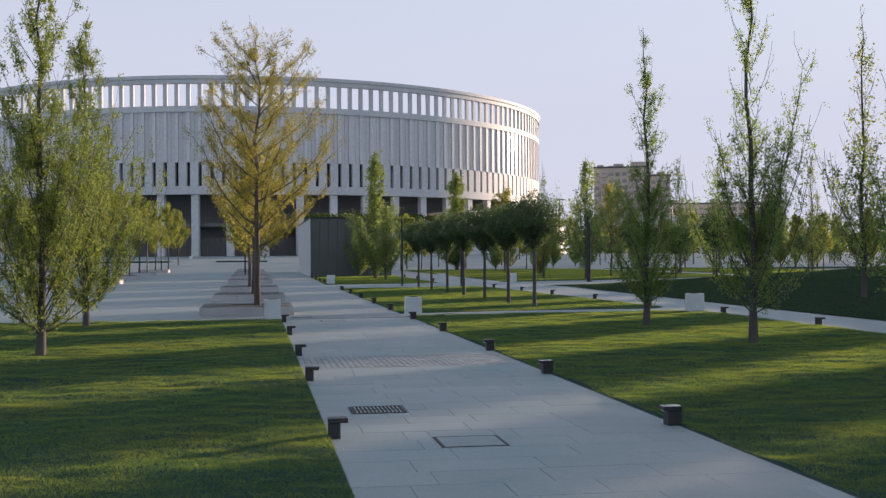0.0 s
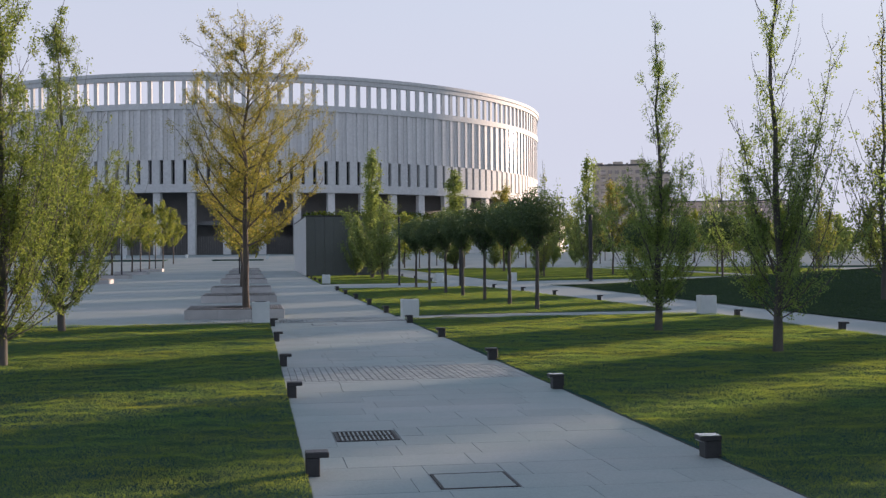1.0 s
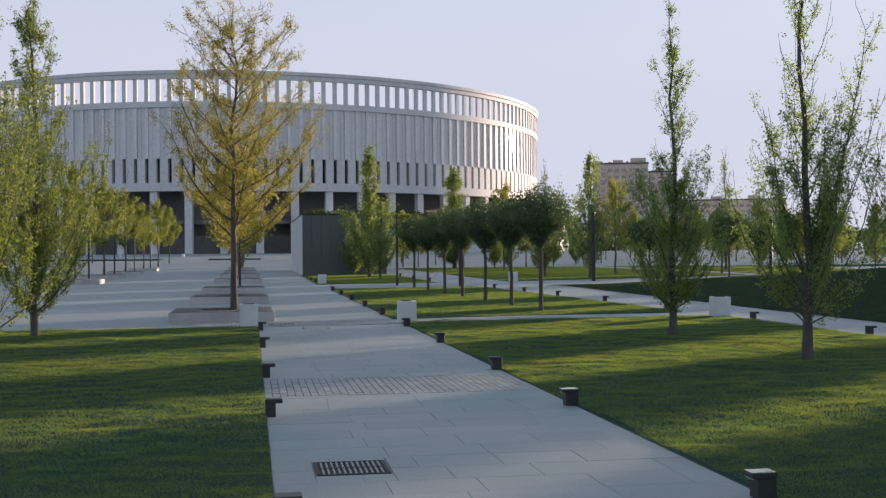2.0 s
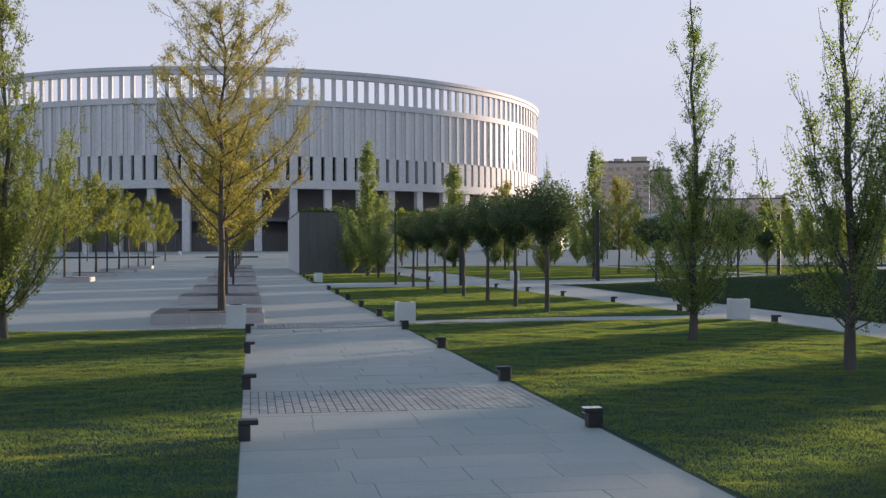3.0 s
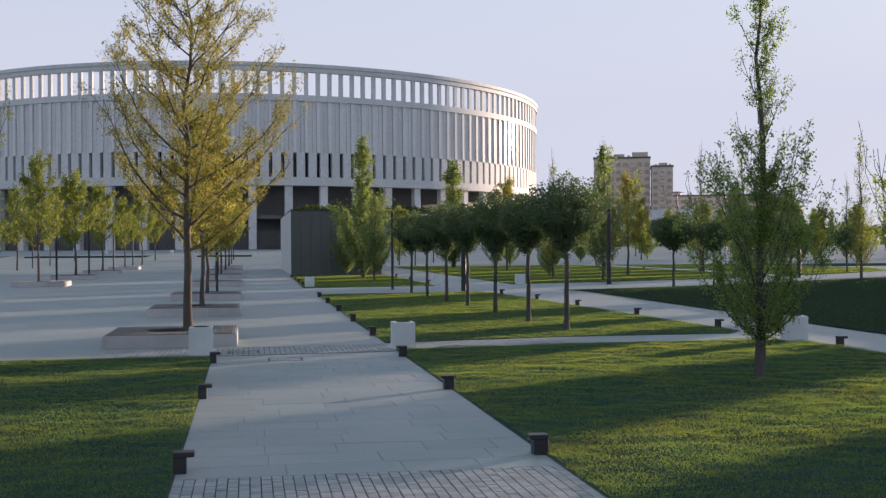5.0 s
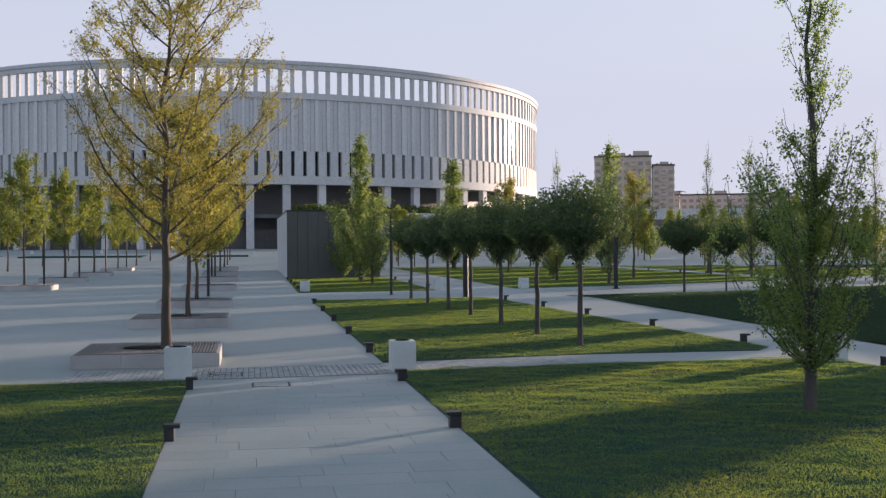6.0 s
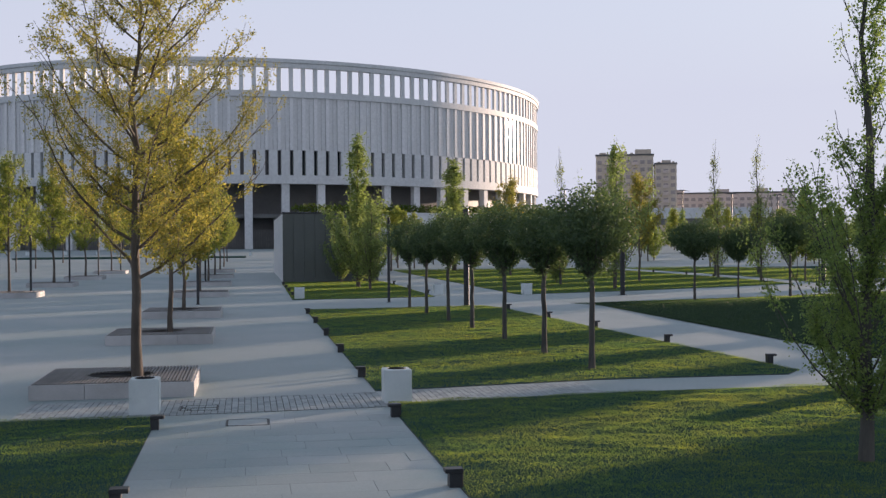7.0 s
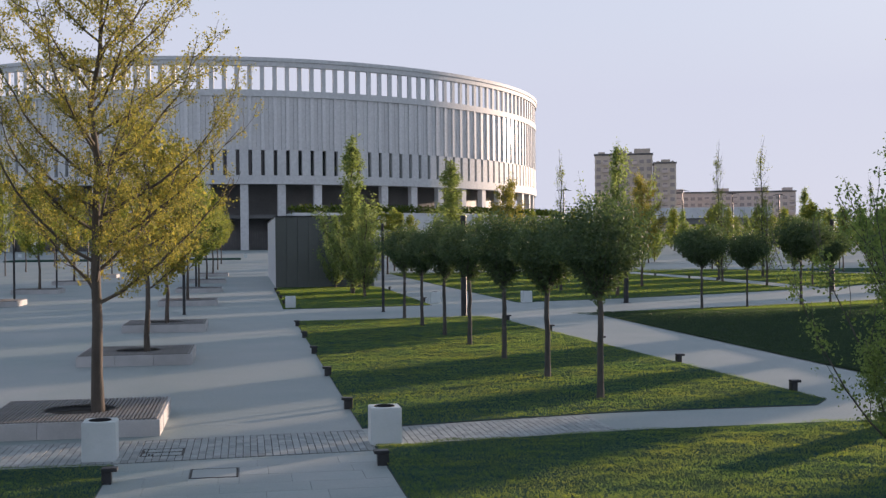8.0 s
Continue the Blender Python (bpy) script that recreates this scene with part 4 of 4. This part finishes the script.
def blades(name, poly, x0, x1, y0, y1, per_m2, tall, wide, seed, under=None, mat=GRASS, bumpy=0.085):
    """Grass as single bent blades."""
    rng = np.random.default_rng(seed)
    n = int((x1 - x0) * (y1 - y0) * per_m2)
    p = np.column_stack([rng.uniform(x0, x1, n), rng.uniform(y0, y1, n)])
    p = p[inside(poly, p)]
    n = len(p)
    patch = np.array([1.0 + 0.35 * noise.noise((a * 0.5, b * 1.0, 3.0)) + 0.2 * noise.noise((a * 1.6, b * 3.0, 7.0)) for a, b in p])
    h = tall * np.clip(patch, 0.5, 1.5) * rng.uniform(0.8, 1.15, n)
    a = rng.uniform(0, 2 * math.pi, n)
    lean = rng.normal(0, 0.7, (n, 2)) * h[:, None]
    base = np.column_stack([p, np.full(n, 0.018) if under is None else np.array([under(a, b) for a, b in p])])
    if under is None:
        lump = np.array([0.35 + 0.65 * noise.noise((a * 0.5, b * 0.6, 11.0)) + 0.45 * noise.noise((a * 1.3, b * 1.6, 5.0)) for a, b in p])
        base[:, 2] += bumpy * np.clip(lump, 0.0, 1.1)
    side = np.column_stack([np.cos(a), np.sin(a), np.zeros(n)]) * wide
    tip = base + np.column_stack([lean, h])
    v = np.stack([base - side, base + side, tip], axis=1).reshape(-1, 3)
    f = np.arange(n * 3).reshape(-1, 3)
    return tagged(new(name, mesh(name, v.tolist(), f.tolist(), mat)), "short mown grass", "grass", kind="stuff")


blades("grass", LAWNS["right"], 7.0, 14.5, 11.0, 24.0, 2100, 0.032, 0.0030, 61)
blades("grass", LAWNS["right"], 7.0, 22.0, 24.0, 40.0, 1150, 0.036, 0.0042, 67)
blades("grass", LAWNS["right"], 7.0, 22.0, 40.0, 57.0, 800, 0.038, 0.005, 68)
blades("grass", LAWNS["left"], -5.8, 1.2, 11.0, 24.0, 2100, 0.032, 0.0030, 62)
blades("grass", LAWNS["left"], -9.4, 1.2, 24.0, 40.0, 1050, 0.036, 0.0042, 69)
blades("grass", LAWNS["left"], -12.5, 1.2, 40.0, 53.6, 700, 0.038, 0.005, 70)
blades("grass", LAWNS["middle"], 6.9, 22.0, 57.0, 104.0, 330, 0.042, 0.0075, 63, bumpy=0.06)
blades("grass", LAWNS["pavilion"], 6.6, 18.7, 113.0, 155.0, 150, 0.05, 0.018, 64, bumpy=0.03)
blades("grass", LAWNS["far"], 25.0, 58.0, 113.0, 230.0, 70, 0.045, 0.026, 65, bumpy=0.02)
blades("grass", LAWNS["beyond"], 58.0, 86.0, 113.0, 225.0, 45, 0.05, 0.028, 76, bumpy=0.02)
# bank flank: grass in the colour with shade painted in
blades("grass", [(outer_edge(15), 15.0)] + [(outer_edge(y), y) for y in (40, 70, 98)] + [(x, cross_near(x)) for x in (25.2, 35.0, 45.0, 55.0, 60.0)] + [(60.0, 30.0)], 24.0, 60.0, 32.0, 113.0, 120, 0.045, 0.02, 66, bank_z, SHADED_GRASS)

# sunlit crest of the bank: plain lawn colour instead of the darkened one
blades("grass", [(x, cross_near(x) - 0.3) for x in (29.0, 38.0, 47.0, 60.0)] + [(60.0, cross_near(60.0) - 10.0), (47.0, cross_near(47.0) - 9.0), (38.0, cross_near(38.0) - 8.0), (32.0, cross_near(32.0) - 4.0)], 29.0, 60.0, 92.0, 116.0, 160, 0.06, 0.02, 77, bank_z)


# ---- paving pieces ----
def paving():
    """Slabs of the main path, each its own piece over the joint bed, and the two strips of setts."""
    bed = slab("path", [(1.185, -6.0), (7.055, -6.0), (7.055, 53.6), (1.185, 53.6)], -0.1, 0.004, BED, "sand joints under the stone path")
    rng = np.random.default_rng(71)
    x0, x1 = 1.188, 7.052
    shapes = {}

    def shape(w, d):
        key = (round(w, 2), round(d, 2))
        if key not in shapes:
            b = box(-w / 2, -d / 2, -0.02, w / 2, d / 2, 0.014, 0.004)
            me = bpy.data.meshes.new("paving_slab")
            b.to_mesh(me)
            b.free()
            me.materials.append(PAVING)
            shapes[key] = me
        return shapes[key]

    holes = [(1.75, 21.6, 2.81, 22.66), (2.79, 17.59, 3.85, 18.65), (2.86, 51.66, 3.9, 52.7)]

    def put_slab(cx, cy, w, d):
        ax, ay, bx, by = cx - w / 2, cy - d / 2, cx + w / 2, cy + d / 2
        for hx0, hy0, hx1, hy1 in holes:
            if ax < hx1 - 0.001 and bx > hx0 + 0.001 and ay < hy1 - 0.001 and by > hy0 + 0.001:
                # trim the slab round the ironwork
                for qx0, qy0, qx1, qy1 in ((ax, ay, min(bx, hx0), by), (max(ax, hx1), ay, bx, by), (max(ax, hx0), ay, min(bx, hx1), min(by, hy0)), (max(ax, hx0), max(ay, hy1), min(bx, hx1), by)):
                    if qx1 - qx0 > 0.03 and qy1 - qy0 > 0.03:
                        put_slab((qx0 + qx1) / 2, (qy0 + qy1) / 2, qx1 - qx0, qy1 - qy0)
                return
        z = float(rng.normal(0, 0.0012))
        place("paving_slab", shape(w - 0.006, d - 0.006), bed, pose(cx, cy, z))

    y = -5.9
    while y < 53.5:
        d = 0.9
        y1 = y + d
        if y < 30.44 and y1 > 30.2:
            y1 = 30.44
        if y1 > 53.6:
            y1 = 53.6
        x = x0
        while x < x1 - 0.05:
            w = float(rng.choice([1.2, 1.5, 1.8]))
            if x == x0:
                w = float(rng.uniform(0.5, 1.8))
            if x + w > x1 - 0.35:
                w = x1 - x
            put_slab(x + w / 2, (y + y1) / 2, w, y1 - y)
            x += w
        y = y1 if y1 != 30.44 else 33.86
    return bed


def sett_strip(name, poly_lo, poly_up, x0, x1, seed, label, pitch=0.155, long=0.064, seam=0.006):
    """Columns of small setts between two slightly skewed lines, each column with its own joints."""
    bed = slab(name, [(x0, poly_lo(x0)), (x1, poly_lo(x1)), (x1, poly_up(x1)), (x0, poly_up(x0))], -0.05, 0.006, JOINT, label)
    rng = np.random.default_rng(seed)
    shapes = []
    n = int((x1 - x0) / pitch)
    w = (x1 - x0) / n
    half = w / 2 - 0.055 * w
    for k in range(5):
        hy = long * (1 + 0.07 * k)
        b = box(-half, -hy, -0.02, half, hy, 0.016, 0.004)
        me = bpy.data.meshes.new("sett")
        b.to_mesh(me)
        b.free()
        me.materials.append(SETT)
        shapes.append((me, hy))
    count, verts, faces = 0, [], []
    for i in sorted(range(n), key=lambda c: abs(c - 0.5 * n)):
        x = x0 + (i + 0.5) * w
        y, up = poly_lo(x) + float(rng.uniform(-0.05, 0.03)), poly_up(x)
        while y < up - 0.05:
            me, hy = shapes[int(rng.integers(0, 5))]
            lo = max(y, poly_lo(x) + 0.002)
            z = float(rng.normal(0, 0.002))
            if count < 300 and lo == y and y + 2 * hy < up:
                place("sett", me, bed, pose(x + float(rng.normal(0, 0.0015)), y + hy, z, 0, 0, float(rng.normal(0, 0.7))))
                count += 1
            else:
                a, c, top, k = x - half, x + half, min(y + 2 * hy, up - 0.002), len(verts)
                verts += [(p, q, h) for h in (-0.01, 0.016 + z) for p, q in ((a, lo), (c, lo), (c, top), (a, top))]
                faces += [(k + 4, k + 5, k + 6, k + 7), (k, k + 1, k + 5, k + 4), (k + 1, k + 2, k + 6, k + 5), (k + 2, k + 3, k + 7, k + 6), (k + 3, k, k + 4, k + 7)]
            y += 2 * hy + seam
    tagged(place("sett_field", mesh("sett_field", verts, faces, SETT), bed), "small grey granite setts", kind="stuff")
    return bed


paving()
sett_strip("sett_strip", lambda x: 30.45, lambda x: 33.85, 1.188, 7.052, 72, "strip of small granite setts across the path")
sett_strip("sett_strip", lambda x: 53.75 + 0.08 * (x - 1.2), lambda x: 56.75 + 0.09 * (x - 1.2), 1.1, 7.02, 73, "strip of narrow granite setts across the path", 0.165, 0.15, 0.003)
sett_strip("sett_strip", lambda x: 53.75, lambda x: 56.75 + 0.02 * (x + 2.4), -2.4, 1.09, 74, "strip of narrow granite setts before the bench", 0.165, 0.15, 0.003)
sett_strip("sett_strip", lambda x: 54.75 + 0.13 * (x - 7.0), lambda x: 57.35 + 0.19 * (x - 7.0), 7.9, 13.4, 75, "sett-paved side path between two lawns", 0.165, 0.15, 0.003)
